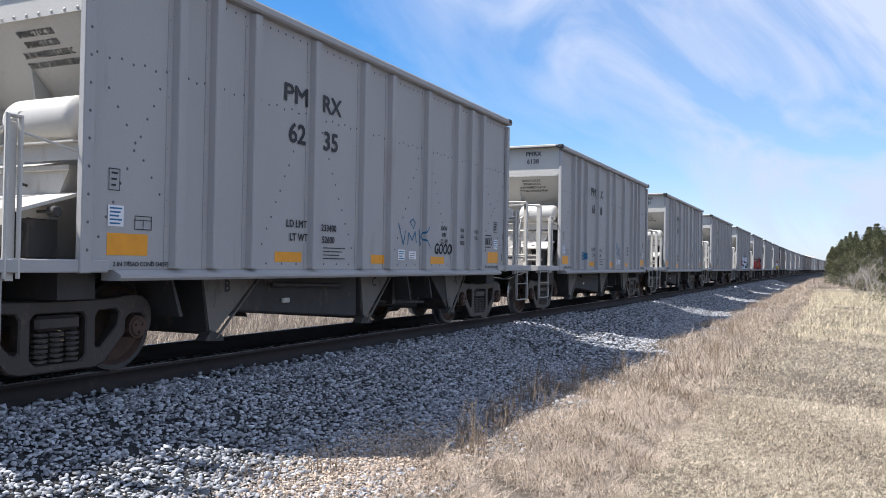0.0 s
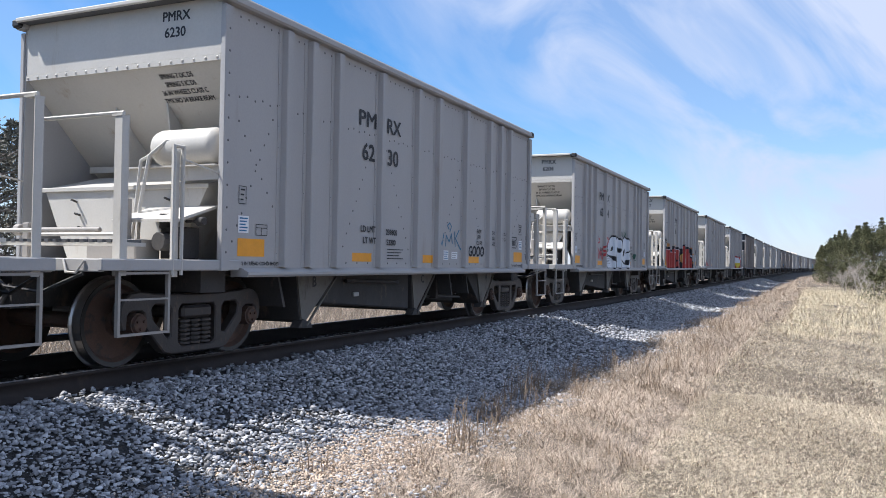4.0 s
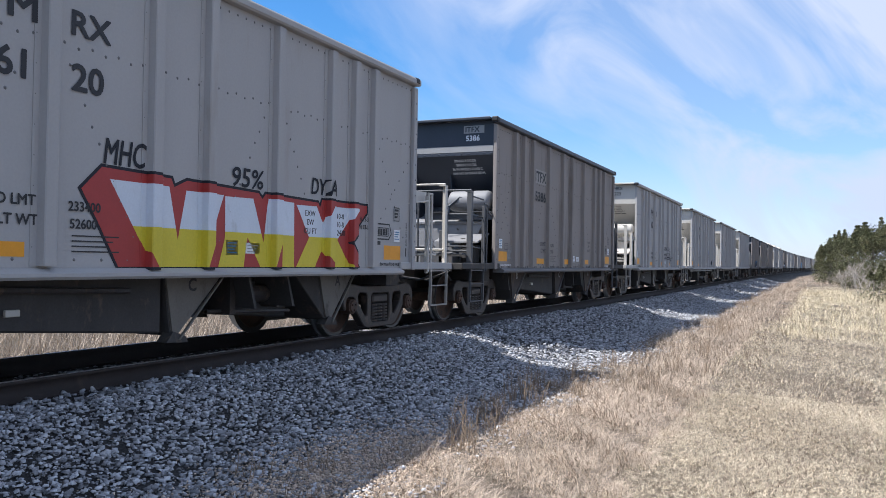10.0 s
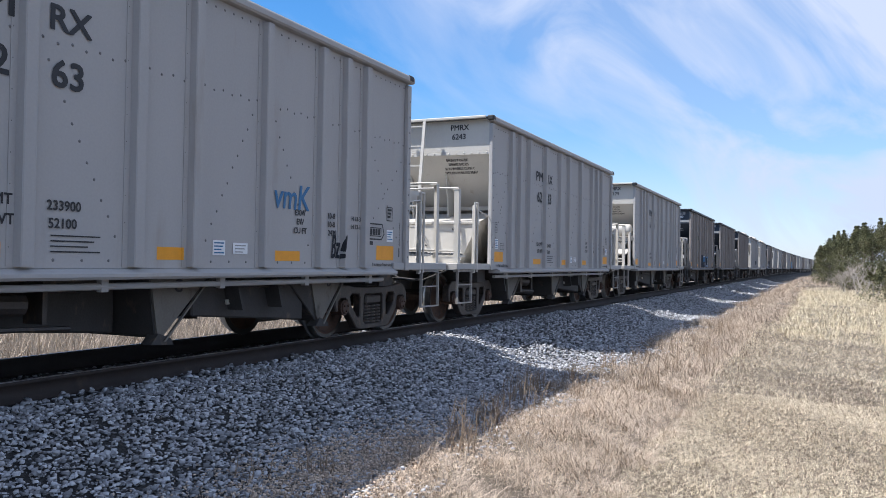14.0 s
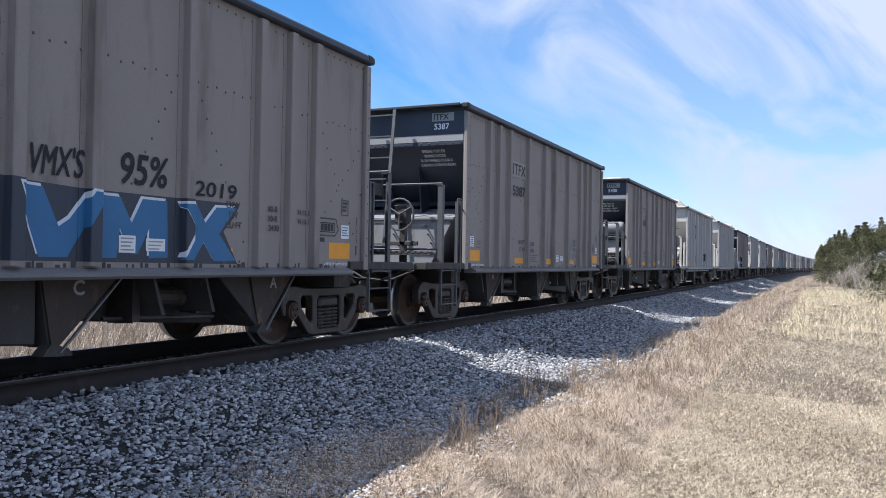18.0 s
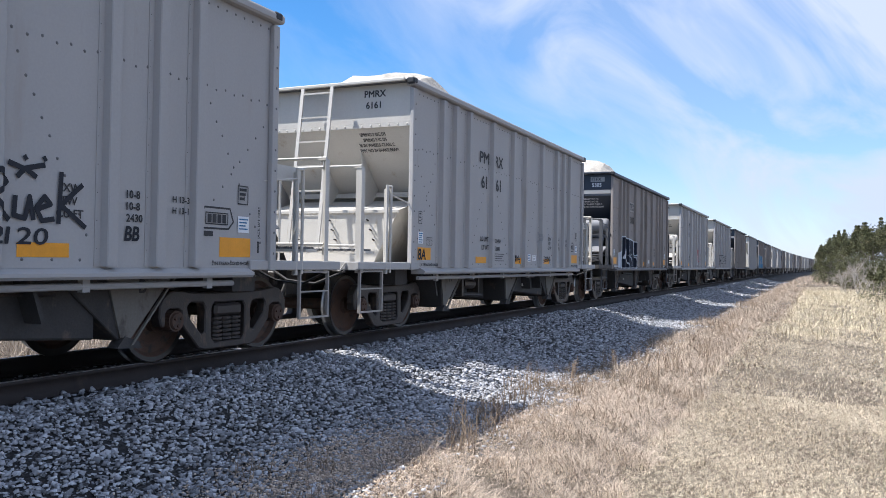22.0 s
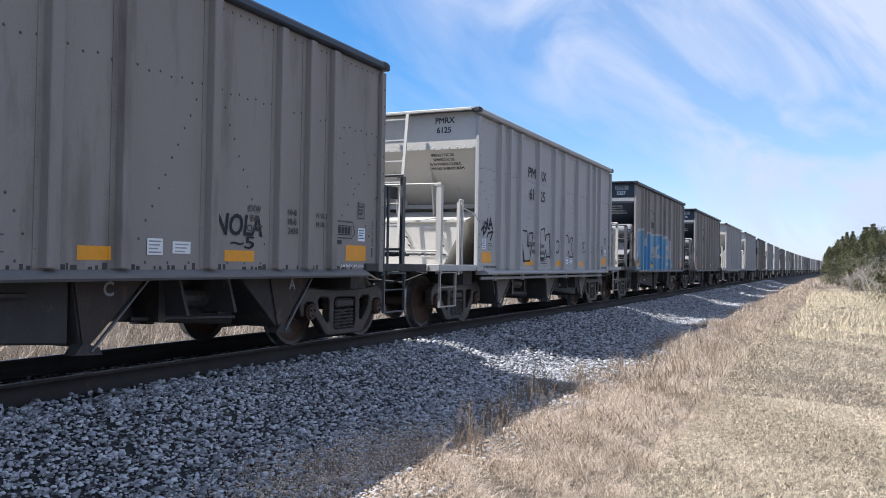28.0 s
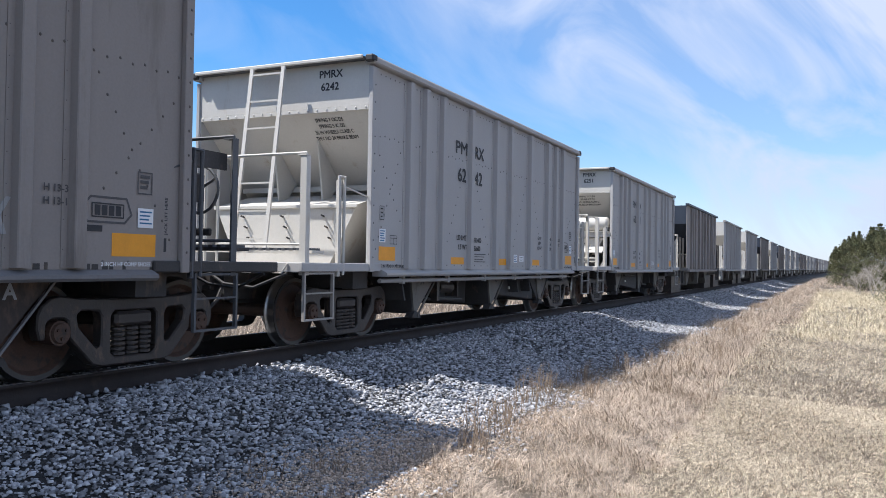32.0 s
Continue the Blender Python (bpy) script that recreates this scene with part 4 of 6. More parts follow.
def far_car(paint):
    """The same car as seen far down the line: body, posts, ends, bays and trucks in larger pieces."""
    car = thing("hopper_car", "pale grey steel aggregate hopper car far down the line" if paint == "grey" else "brown-grey aggregate hopper car far down the line", "hopper car", "hopper cars of the train")
    dark = M["navy"] if paint == "brown" else M["cream"]
    for s in (1, -1):
        part("side_sheet", box(bmesh.new(), *sorted((s * 1.5, s * 1.52)), -HALF, HALF, 1.03, 3.86), M[paint], car)
        for y in POSTS if s > 0 else ():
            part("side_post", box(bmesh.new(), *sorted((s * 1.521, s * 1.609)), y - HALF - 0.08, y - HALF + 0.08, 1.04, 3.83), M[paint], car)
        part("top_chord", box(bmesh.new(), *sorted((s * 1.47, s * 1.612)), -HALF - 0.1, HALF + 0.1, 3.862, 3.95), M["navy" if paint == "brown" else paint], car)
        part("side_sill", box(bmesh.new(), *sorted((s * 1.38, s * 1.62)), -HALF + 0.3, HALF - 0.3, 0.93, 1.028), M[paint], car)
        e = s * HALF
        part("end_sheet", prism(bmesh.new(), [(e, 3.86), (e, 3.05), (e - s * 1.4, 1.86), (e - s * 1.43, 1.86), (e - s * 0.03, 3.05), (e - s * 0.03, 3.86)], "x", -1.499, 1.499), dark, car)
        part("platform", box(bmesh.new(), -1.52, 1.52, *sorted((e - s * 0.4, e + s * 1.58)), 0.98, 1.1), M["under"] if paint == "brown" else dark, car)
        bm = bmesh.new()
        for x in (-1.47, 1.47):
            for y in (1.43, 0.65):
                box(bm, x - 0.04, x + 0.04, e + s * y - 0.04, e + s * y + 0.04, 0.45, 2.4)
        part("end_railing", bm, M["under"] if paint == "brown" else dark, car)
        part("truck", box(bmesh.new(), -1.08, 1.08, e - s * 0.03 - 1.2, e - s * 0.03 + 1.2, 0.02, 0.72), M["frame"], car)
    part("centre_sill", box(bmesh.new(), -0.3, 0.3, -HALF - 1.82, HALF + 1.82, 0.65, 1.0), M["under"], car)
    for a, b, c, d in BAYS:
        part("hopper_bay", prism(bmesh.new(), [(a - HALF, 1.0), (b - HALF, 0.3), (c - HALF, 0.3), (d - HALF, 1.0)], "x", -1.22, 1.22), M["hopper"], car)
    return car


# ---------------------------------------------------------------- stencils, decals and spray paint on the cars
SECTION = ((0.0, 1.6095), (0.053, 1.6095), (0.0635, 1.6010), (0.0755, 1.5285), (0.137, 1.5275), (0.141, 1.520))   # a post's half section


def wall_x(y):
    """How far out the side wall stands, y metres from the car's front end."""
    d = min(abs(y - p) for p in POSTS)
    return float(np.interp(d, [a for a, b in SECTION], [b for a, b in SECTION]))


def swollen(pts, faces, r):
    """A shape thickened by r: copies of it moved round a small ring."""
    if not r:
        return [(pts, faces)]
    n = 10
    return [(pts, faces)] + [(pts + [r * math.cos(k * 2 * math.pi / n), r * math.sin(k * 2 * math.pi / n)], faces) for k in range(n)]


def place_word(words, swell, y0, z0, y1=None, z1=None, height=None, lean=0.0, upright=False):
    """The word's shapes as (along, height), fitted to a rectangle or to a height."""
    pts, faces = GLYPHS[words]
    lo, hi = pts.min(0), pts.max(0)
    if height:
        p = (pts - [lo[0], 0]) * height
        if upright:
            p = np.stack([-p[:, 1], p[:, 0]], 1)
        return swollen(p + [y0, z0], faces, swell * height)
    r = swell * (z1 - z0)
    p = (pts - lo) / (hi - lo) * [y1 - y0 - 2 * r, z1 - z0 - 2 * r] + [y0 + r, z0 + r]
    p[:, 0] += lean * (p[:, 1] - z0)
    return swollen(p, faces, r)


def on_side(pieces, lift, drape=False, split=None):
    """Flat shapes (points, faces) laid on the near side wall."""
    bm = bmesh.new()
    flat = []
    for piece in pieces:
        flat += piece if isinstance(piece, list) else [piece]
    for k, (pts, faces) in enumerate(flat):
        vs = [bm.verts.new((0.00015 * (k % 11), y, z)) for y, z in pts]
        for fc in faces:
            try:
                bm.faces.new([vs[i] for i in fc])
            except ValueError:
                pass
    if drape:
        bm.normal_update()
        bmesh.ops.triangulate(bm, faces=bm.faces[:])
        ys = [v.co.y for v in bm.verts]
        for p in POSTS:
            for d in (-0.141, -0.137, -0.0755, -0.0635, -0.053, 0.053, 0.0635, 0.0755, 0.137, 0.141):
                if min(ys) < p + d < max(ys):
                    bmesh.ops.bisect_plane(bm, geom=bm.verts[:] + bm.edges[:] + bm.faces[:], plane_co=(0, p + d, 0), plane_no=(0, 1, 0))
    if split:
        bmesh.ops.bisect_plane(bm, geom=bm.verts[:] + bm.edges[:] + bm.faces[:], plane_co=(0, 0, split), plane_no=(0, 0, 1))
        for fc in bm.faces:
            fc.material_index = 1 if fc.calc_center_median().z > split else 0
    for v in bm.verts:
        v.co = (v.co.x + (wall_x(v.co.y) if drape else 1.520) + lift, v.co.y - HALF, v.co.z)
    return bm


def rect(y0, z0, y1, z1):
    return (np.array([(y0, z0), (y1, z0), (y1, z1), (y0, z1)]), [(0, 1, 2, 3)])


def bars(y0, z0, y1, n, pitch, thick):
    """Lines of writing too small to read."""
    return [rect(y0, z0 - i * pitch, y0 + (y1 - y0) * (1 - 0.13 * ((i * 7) % 3)), z0 - i * pitch + thick) for i in range(n)]


def outline(y0, z0, y1, z1, w):
    return [rect(y0, z0, y1, z0 + w), rect(y0, z1 - w, y1, z1), rect(y0, z0 + w, y0 + w, z1 - w), rect(y1 - w, z0 + w, y1, z1 - w)]


def stroke(points, w):
    """A drawn line of width w through the points, as flat pieces with round joints."""
    out = []
    for (a, b), (c, d) in zip(points, points[1:]):
        n = math.hypot(c - a, d - b) or 1.0
        u, v = -(d - b) / n * w / 2, (c - a) / n * w / 2
        out.append((np.array([(a + u, b + v), (a - u, b - v), (c - u, d - v), (c + u, d + v)]), [(0, 1, 2, 3)]))
    for a, b in points[1:-1]:
        out.append((np.array([(a + w / 2 * math.cos(k * 1.047), b + w / 2 * math.sin(k * 1.047)) for k in range(6)]), [(0, 1, 2, 3, 4, 5)]))
    return out


def loop_of(points, w):
    p = [tuple(q) for q in points]
    return stroke(p + p[:2], w)


def block(letter, y0, z0, y1, z1, move=(0, 0)):
    """A heavy sprayed letter as one outline fitted to a rectangle."""
    p = np.array(LETTER[letter]) * [y1 - y0, z1 - z0] + [y0 + move[0], z0 + move[1]]
    return p, [tuple(range(len(p)))]


def layer(car, shapes, grow, paint, lift, name="spray_paint", split=None):
    mats = [M[paint], M["spray_white"]] if split else M[paint]
    return flat_part(name, on_side([swollen(p, f, grow) for p, f in shapes], lift, True, split), mats, car)


def flat_part(name, bm, mat, parent, label=""):
    """A thin layer of paint or tape; all its faces look outwards."""
    for fc in bm.faces:
        fc.normal_update()
        if fc.normal.x + -fc.normal.y < 0:
            fc.normal_flip()
    me = bpy.data.meshes.new(name)
    bm.to_mesh(me)
    bm.free()
    for m in (mat if isinstance(mat, (list, tuple)) else [mat]):
        me.materials.append(m)
    ob = new(name, me)
    ob.parent = parent
    return tagged(ob, label)


def car_decals(car, paint, order):
    """What every car of a kind carries: tapes, weights, sizes, placards."""
    grey = paint == "grey"
    for y0, y1, z0, z1 in ((0.31, 0.79, 1.16, 1.36), (2.74, 3.27, 1.12, 1.24), (4.93, 5.29, 1.115, 1.24), (6.82, 7.32, 1.12, 1.24), (9.24, 9.76, 1.15, 1.36)):
        flat_part("reflective_tape", on_side([rect(y0, z0, y1, z1)], 0.003, True), M["yellow"], car, "yellow reflective tape")
    ink = M["black"] if grey else M["faint_ink"]
    flat_part("weight_stencil", on_side([place_word("LD LMT", BOLD, 2.95, 1.54, height=0.085), place_word("LT WT", BOLD, 3.02, 1.38, height=0.085)], 0.0085), ink, car)
    flat_part("size_stencil", on_side([place_word("EXW", BOLD, 7.20, 1.68, height=0.07), place_word("EW", BOLD, 7.24, 1.57, height=0.07), place_word("CU FT", BOLD, 7.18, 1.46, height=0.07)], 0.0085), ink, car)
    flat_part("size_number", on_side([place_word("10-8", BOLD, 7.94, 1.68, height=0.07), place_word("10-8", BOLD, 7.94, 1.57, height=0.07), place_word("2430", BOLD, 7.94, 1.46, height=0.07)], 0.0085), ink, car)
    flat_part("height_number", on_side([place_word("H 13-3", BOLD, 8.53, 1.68, height=0.06), place_word("H 13-1", BOLD, 8.53, 1.57, height=0.06)], 0.0085), ink, car)
    flat_part("small_stencil", on_side(bars(3.72, 1.30, 4.24, 4, 0.045, 0.012), 0.0085), ink, car)
    flat_part("shoe_stencil", on_side([place_word("2 IN TREAD COND SHOES" if grey else "2 INCH HF COMP SHOES", BOLD, 0.38, 1.062, height=0.04)], 0.0085), M["black"] if grey else M["white"], car)
    flat_part("rear_stencil", on_side([place_word("2 IN TREAD COND SHOES" if grey else "2 INCH HF COMP SHOES", BOLD, 9.12, 1.062, height=0.036)], 0.0085), M["black"] if grey else M["white"], car)
    flat_part("jack_stencil", on_side([place_word("JACK LIFT HERE", BOLD, 9.84, 1.36, height=0.035, upright=True), rect(9.80, 1.20, 9.835, 1.33)], 0.066), M["black"], car)
    flat_part("placard", on_side([rect(0.31, 1.42, 0.49, 1.61)], 0.0085), M["white"], car, "white placard with small print")
    flat_part("placard_print", on_side(bars(0.33, 1.575, 0.47, 5, 0.034, 0.015), 0.0105), M["blue"], car)
    flat_part("test_box", on_side(outline(0.62, 1.40, 0.83, 1.53, 0.008) + [rect(0.62, 1.485, 0.83, 1.492), rect(0.72, 1.40, 0.728, 1.485)], 0.0085), ink, car)
    if grey:
        flat_part("number_sticker", on_side(outline(0.31, 1.74, 0.44, 1.94, 0.008) + bars(0.34, 1.89, 0.41, 3, 0.055, 0.018), 0.0085), ink, car)
    flat_part("label_sticker", on_side([rect(5.72, 1.17, 5.92, 1.33)], 0.0085), M["white"], car, "white printed label")
    flat_part("label_print", on_side(bars(5.74, 1.295, 5.90, 4, 0.035, 0.014), 0.0105), M["blue"] if grey else M["faded"], car)
    flat_part("label_sticker", on_side([rect(6.05, 1.19, 6.30, 1.31)], 0.0085), M["white"], car, "white printed label")
    flat_part("label_print", on_side(bars(6.08, 1.275, 6.27, 3, 0.035, 0.012), 0.0105), M["faded"], car)
    hexa = np.array([(8.89, 1.55), (8.97, 1.45), (9.38, 1.45), (9.46, 1.53), (9.40, 1.67), (9.00, 1.67)])
    flat_part("reader_tag", on_side(loop_of(hexa, 0.020), 0.003), ink, car, "six-sided outline of a reader tag")
    flat_part("reader_slot_plate", on_side([rect(9.045 + 0.077 * i, 1.51, 9.105 + 0.077 * i, 1.60) for i in range(4)] + outline(9.01, 1.49, 9.37, 1.62, 0.012) + [rect(8.93, 1.365, 9.13, 1.42)], 0.005), M["black"], car)
    flat_part("placard", on_side([rect(9.53, 1.42, 9.72, 1.60)], 0.0085), M["white"], car, "white placard with small print")
    flat_part("placard_print", on_side(bars(9.55, 1.56, 9.70, 4, 0.035, 0.014), 0.0105), M["blue"], car)
    flat_part("number_sticker", on_side(outline(9.52, 1.73, 9.70, 1.94, 0.012) + bars(9.55, 1.88, 9.67, 3, 0.05, 0.03), 0.0085), ink, car)
    for (a, b, c, d), w in zip(BAYS, order):
        pts, faces = GLYPHS[w]
        p = pts * 0.13
        bm = on_side([swollen(p + [b + 0.22, 0.78], faces, 0.005)], -0.307)
        flat_part("bay_letter", bm, M["black"] if grey else M["faded"], car)


def end_words(car, words, mat, name, y=0.003, slope=False):
    bm = bmesh.new()
    for word, x, z, h in words:
        pts, faces = GLYPHS[word]
        for k, (q, fs) in enumerate(swollen((pts - [pts[:, 0].min(), 0]) * h + [x, z], faces, BOLD * h)):
            vs = [bm.verts.new((p[0], -HALF + y - 0.0002 * k + ((3.27 - p[1]) * 1.0146 if slope else 0), p[1])) for p in q]
            for fc in fs:
                bm.faces.new([vs[i] for i in fc])
    return flat_part(name, bm, mat, car)


def spring_words(car, middle_x, mat, last):
    """Four centred lines of small lettering at the head of the slope sheet."""
    rows = []
    for i, word in enumerate(("SPRING 7 OC D5", "SPRING 5 IC D5", "36 IN WHEELS CLASS C", last)):
        w = float(np.ptp(GLYPHS[word][0][:, 0])) * 0.044
        rows.append((word, middle_x - w / 2, 3.15 - 0.075 * i, 0.044))
    end_words(car, rows, mat, "spring_stencil", 0.022, True)


TAG = [[(0.00, 1.72), (0.16, 1.41), (0.23, 1.62)], [(0.30, 1.40), (0.33, 1.59), (0.45, 1.48), (0.54, 1.62), (0.59, 1.45)], [(0.67, 1.67), (0.71, 1.40)], [(0.88, 1.71), (0.72, 1.55), (0.95, 1.35)], [(0.45, 1.69), (0.37, 1.76), (0.47, 1.81), (0.54, 1.75), (0.47, 1.65)]]
TAGGED = {-10: (5.72, "teal", 0.022), -9: (5.42, "teal", 0.034), -7: (5.50, "teal", 0.026), -4: (5.42, "pale_blue", 0.024)}


GEDA = [[(0.22, 0.88), (0.12, 1.0), (0.02, 0.80), (0.0, 0.45), (0.06, 0.10), (0.16, 0.02), (0.22, 0.42)], [(0.08, 0.42), (0.24, 0.44)], [(0.30, 0.84), (0.50, 0.90)], [(0.27, 0.56), (0.52, 0.60)], [(0.25, 0.24), (0.52, 0.34)], [(0.58, 0.92), (0.61, 0.24), (0.72, 0.62), (0.57, 0.94)], [(0.73, 0.30), (0.86, 0.95), (0.95, 0.0)], [(0.74, 0.44), (1.0, 0.48)]]
RUEK = [[(0.02, 0.0), (0.06, 0.72)], [(-0.04, 0.66), (0.14, 0.84), (0.25, 0.66), (0.08, 0.42), (0.28, 0.06)], [(0.33, 0.46), (0.32, 0.14), (0.42, 0.10), (0.46, 0.46), (0.50, 0.08)], [(0.53, 0.26), (0.66, 0.36), (0.60, 0.48), (0.52, 0.28), (0.58, 0.08), (0.70, 0.12)], [(0.76, 0.92), (0.74, 0.04)], [(0.98, 0.74), (0.76, 0.36), (1.02, 0.0)], [(0.26, 0.98), (0.40, 0.90), (0.60, 1.0)], [(0.41, 0.90), (0.34, 0.76)], [(0.42, 0.90), (0.52, 0.78)], [(0.40, 1.06), (0.43, 1.10)], [(0.58, 1.08), (0.61, 1.12)]]
SCRAWL = [[(0.0, 0.86), (0.12, 0.30), (0.18, 0.80), (0.26, 0.34)], [(0.34, 0.30), (0.36, 1.0), (0.46, 0.50), (0.58, 0.96), (0.60, 0.36)], [(0.72, 0.90), (0.72, 0.30)], [(0.94, 0.86), (0.70, 0.56), (1.0, 0.22)], [(0.30, 0.16), (0.62, 0.18)], [(0.52, 0.10), (0.40, 0.08), (0.52, 0.0), (0.38, -0.06)]]
# car, lines, first and last along the car, bottom and top, line width
SCRIBBLED = [(6, GEDA, 5.70, 6.25, 1.43, 1.56, 0.018), (6, RUEK, 6.46, 7.46, 1.38, 1.88, 0.044), (7, GEDA, 4.68, 5.20, 1.14, 1.30, 0.024), (7, GEDA, 6.80, 7.40, 1.14, 1.30, 0.024),
             (13, GEDA, 0.26, 0.70, 1.20, 1.38, 0.028), (13, GEDA, 2.72, 3.22, 1.18, 1.34, 0.024), (14, GEDA, 0.36, 1.00, 1.66, 1.96, 0.022), (14, SCRAWL, 2.66, 3.12, 1.50, 1.88, 0.016)]


def car_marks(n, car):
    """What sets one car apart: its marks, weights and spray paint."""
    grey = SEEN[n][0] == "g"
    mark = MARKS[n]
    ink = M["black"]
    if grey:
        flat_part("owner_mark", on_side([place_word("PM", BOLD, 2.86, 3.02, 3.34, 3.24)], 0.0085), ink, car)
        flat_part("owner_mark", on_side([place_word("RX", BOLD, 3.67, 3.02, 4.10, 3.24)], 0.0085), ink, car)
        pts, faces = GLYPHS[mark]
        w = np.ptp(pts[:, 0])
        mid = pts[:, 0].min() + w / 2
        for side, y in ((0, 2.97), (1, 3.68)):
            keep = [fc for fc in faces if (pts[list(fc), 0].mean() > mid) == bool(side)]
            flat_part("car_number", on_side([swollen((pts - [pts[:, 0].min() if not side else mid, 0]) * [0.245, 0.225] + [y, 2.555], keep, BOLD * 0.23)], 0.0085), ink, car)
        end_words(car, [("PMRX", 0.68, 3.75, 0.105), (mark, 0.71, 3.57, 0.105)], ink, "end_mark")
        spring_words(car, 0.77, ink, "TMX NO 24 BRAKE BEAM")
    else:
        flat_part("mark_panel", on_side([rect(2.50, 2.94, 3.37, 3.26)], 0.0085), M["faded_brown"], car, "faded panel behind the mark")
        flat_part("owner_mark", on_side([place_word("ITFX", BOLD, 2.55, 2.98, 3.34, 3.22)], 0.0105), ink, car)
        flat_part("car_number", on_side([place_word(mark, BOLD, 2.55, 2.54, 3.34, 2.76)], 0.0105), ink, car)
        bm = bmesh.new()
        box(bm, 0.86, 1.30, -HALF - 0.002, -HALF + 0.004, 3.70, 3.85)
        flat_part("mark_panel", bm, M["faded"], car)
        end_words(car, [("ITFX", 0.90, 3.725, 0.105)], M["navy"], "end_mark", -0.004)
        end_words(car, [(mark, 0.91, 3.55, 0.105)], M["white"], "end_number")
        spring_words(car, 0.84, M["white"], "AAR NO 24 BRAKE BEAM")
    a, b = WEIGHTS.get(n, ("233400", "52600"))
    flat_part("weight_number", on_side([place_word(a, BOLD, 3.68, 1.52, height=0.08), place_word(b, BOLD, 3.70, 1.37, height=0.08)], 0.0085), ink if grey else M["faint_ink"], car)
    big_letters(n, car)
    k = 0
    for where, words, swell, y0, z0, y1, z1, mat, edge, grow in SPRAY:
        if where != n:
            continue
        k += 1
        base = 0.0045 + 0.0006 * k
        if edge:
            flat_part("spray_outline", on_side([place_word(words, grow, y0 - 0.03, z0 - 0.03, y1 + 0.03, z1 + 0.03)], base, True), M[edge], car)
        two = mat == "spray_yellow"
        flat_part("spray_paint", on_side([place_word(words, swell, y0, z0, y1, z1, lean=0.12 if swell < 0.05 else 0.0)], base + 0.003, True, (z0 + z1) / 2 if two else None), [M[mat], M["spray_white"]] if two else M[mat], car)
    if n == -4:
        drawn(car, "crimson", 0.0050, [[(1.95, 3.18), (1.82, 3.02), (1.98, 2.90)], [(1.85, 2.92), (2.02, 2.72)], [(2.0, 2.92), (1.85, 2.70)], [(1.84, 2.62), (2.02, 2.58), (1.86, 2.46), (2.02, 2.38), (1.86, 2.28)], [(2.02, 2.2), (1.86, 2.12), (2.0, 2.02), (1.85, 1.95)], [(1.9, 1.9), (2.05, 1.8), (1.88, 1.72), (1.98, 1.6), (1.86, 1.55)], [(2.0, 1.5), (1.85, 1.42), (2.02, 1.36)]], 0.035)
    if n == -1:
        upper = [[(0.02, 0.62), (0.10, 0.95), (0.20, 0.98), (0.22, 0.80), (0.08, 0.70), (0.25, 0.55)], [(0.28, 0.60), (0.36, 0.92), (0.44, 0.60)], [(0.30, 0.72), (0.42, 0.74)], [(0.50, 0.62), (0.50, 0.95), (0.62, 0.88), (0.52, 0.78), (0.64, 0.68), (0.50, 0.62)], [(0.66, 0.90), (0.62, 0.98), (0.70, 1.0), (0.74, 0.92), (0.66, 0.90)]]
        lower = [[(0.10, 0.26), (0.05, 0.50), (0.20, 0.55), (0.22, 0.42), (0.08, 0.36)], [(0.22, 0.30), (0.30, 0.55), (0.36, 0.30)], [(0.40, 0.50), (0.38, 0.30), (0.50, 0.30), (0.50, 0.55)], [(0.55, 0.28), (0.55, 0.55), (0.66, 0.48), (0.56, 0.42), (0.70, 0.25)], [(0.74, 0.55), (0.73, 0.28)], [(0.88, 0.55), (0.74, 0.40), (0.95, 0.22)], [(0.36, 0.20), (0.36, 0.05), (0.50, 0.03), (0.52, 0.20)], [(0.58, 0.20), (0.74, 0.0)], [(0.74, 0.20), (0.56, 0.0)], [(0.80, 0.30), (0.98, 0.12), (0.85, 0.10)]]
        drawn(car, "ink", 0.0050, [[(6.50 + 0.92 * a, 1.12 + 0.98 * b) for a, b in line] for line in upper + lower], 0.034)
    if n == -3:
        bm = on_side([rect(0.40 + 0.12 * abs(i - 2.5) / 2.5, 1.60 + i * 0.056, 0.92 - 0.10 * abs(i - 2.5) / 2.5, 1.635 + i * 0.056) for i in range(6)], 0.005)
        flat_part("spray_paint", bm, M["crimson"], car)
        lines = [[(0.40 + 0.52 * (0.5 - 0.5 * math.cos(k * 0.5)), 1.75 + 0.17 * math.sin(k * 0.5)) for k in range(14)],
                 [(0.45 + 0.030 * k, 1.72 + 0.20 * math.sin(k * 1.15)) for k in range(15)],
                 [(0.62, 2.22), (0.63, 1.66)], [(0.74, 1.70), (0.72, 2.05), (0.93, 2.06)], [(0.50, 2.02), (0.55, 1.88), (0.66, 1.98)],
                 [(0.40, 1.50), (0.60, 1.48), (0.86, 1.47)], [(0.52, 1.46), (0.55, 1.38), (0.68, 1.34)]]
        flat_part("spray_line", on_side(sum([stroke(p, 0.018) for p in lines[:5]], []) + sum([stroke(p, 0.035) for p in lines[5:]], []), 0.008), M["ink"], car)
    if n == 12:
        drawn(car, "ink", 0.0050, [[(0.27, 1.76), (0.40, 1.84), (0.38, 1.68), (0.50, 1.76)], [(0.44, 1.84), (0.52, 1.78), (0.55, 1.90), (0.46, 1.92), (0.44, 1.84)], [(0.58, 2.0), (0.60, 1.82), (0.70, 1.80)], [(0.64, 1.80), (0.72, 2.0), (0.84, 1.80)], [(0.66, 1.88), (0.80, 1.90)], [(0.56, 1.64), (0.62, 1.72), (0.86, 1.76), (0.72, 1.58)]], 0.045)
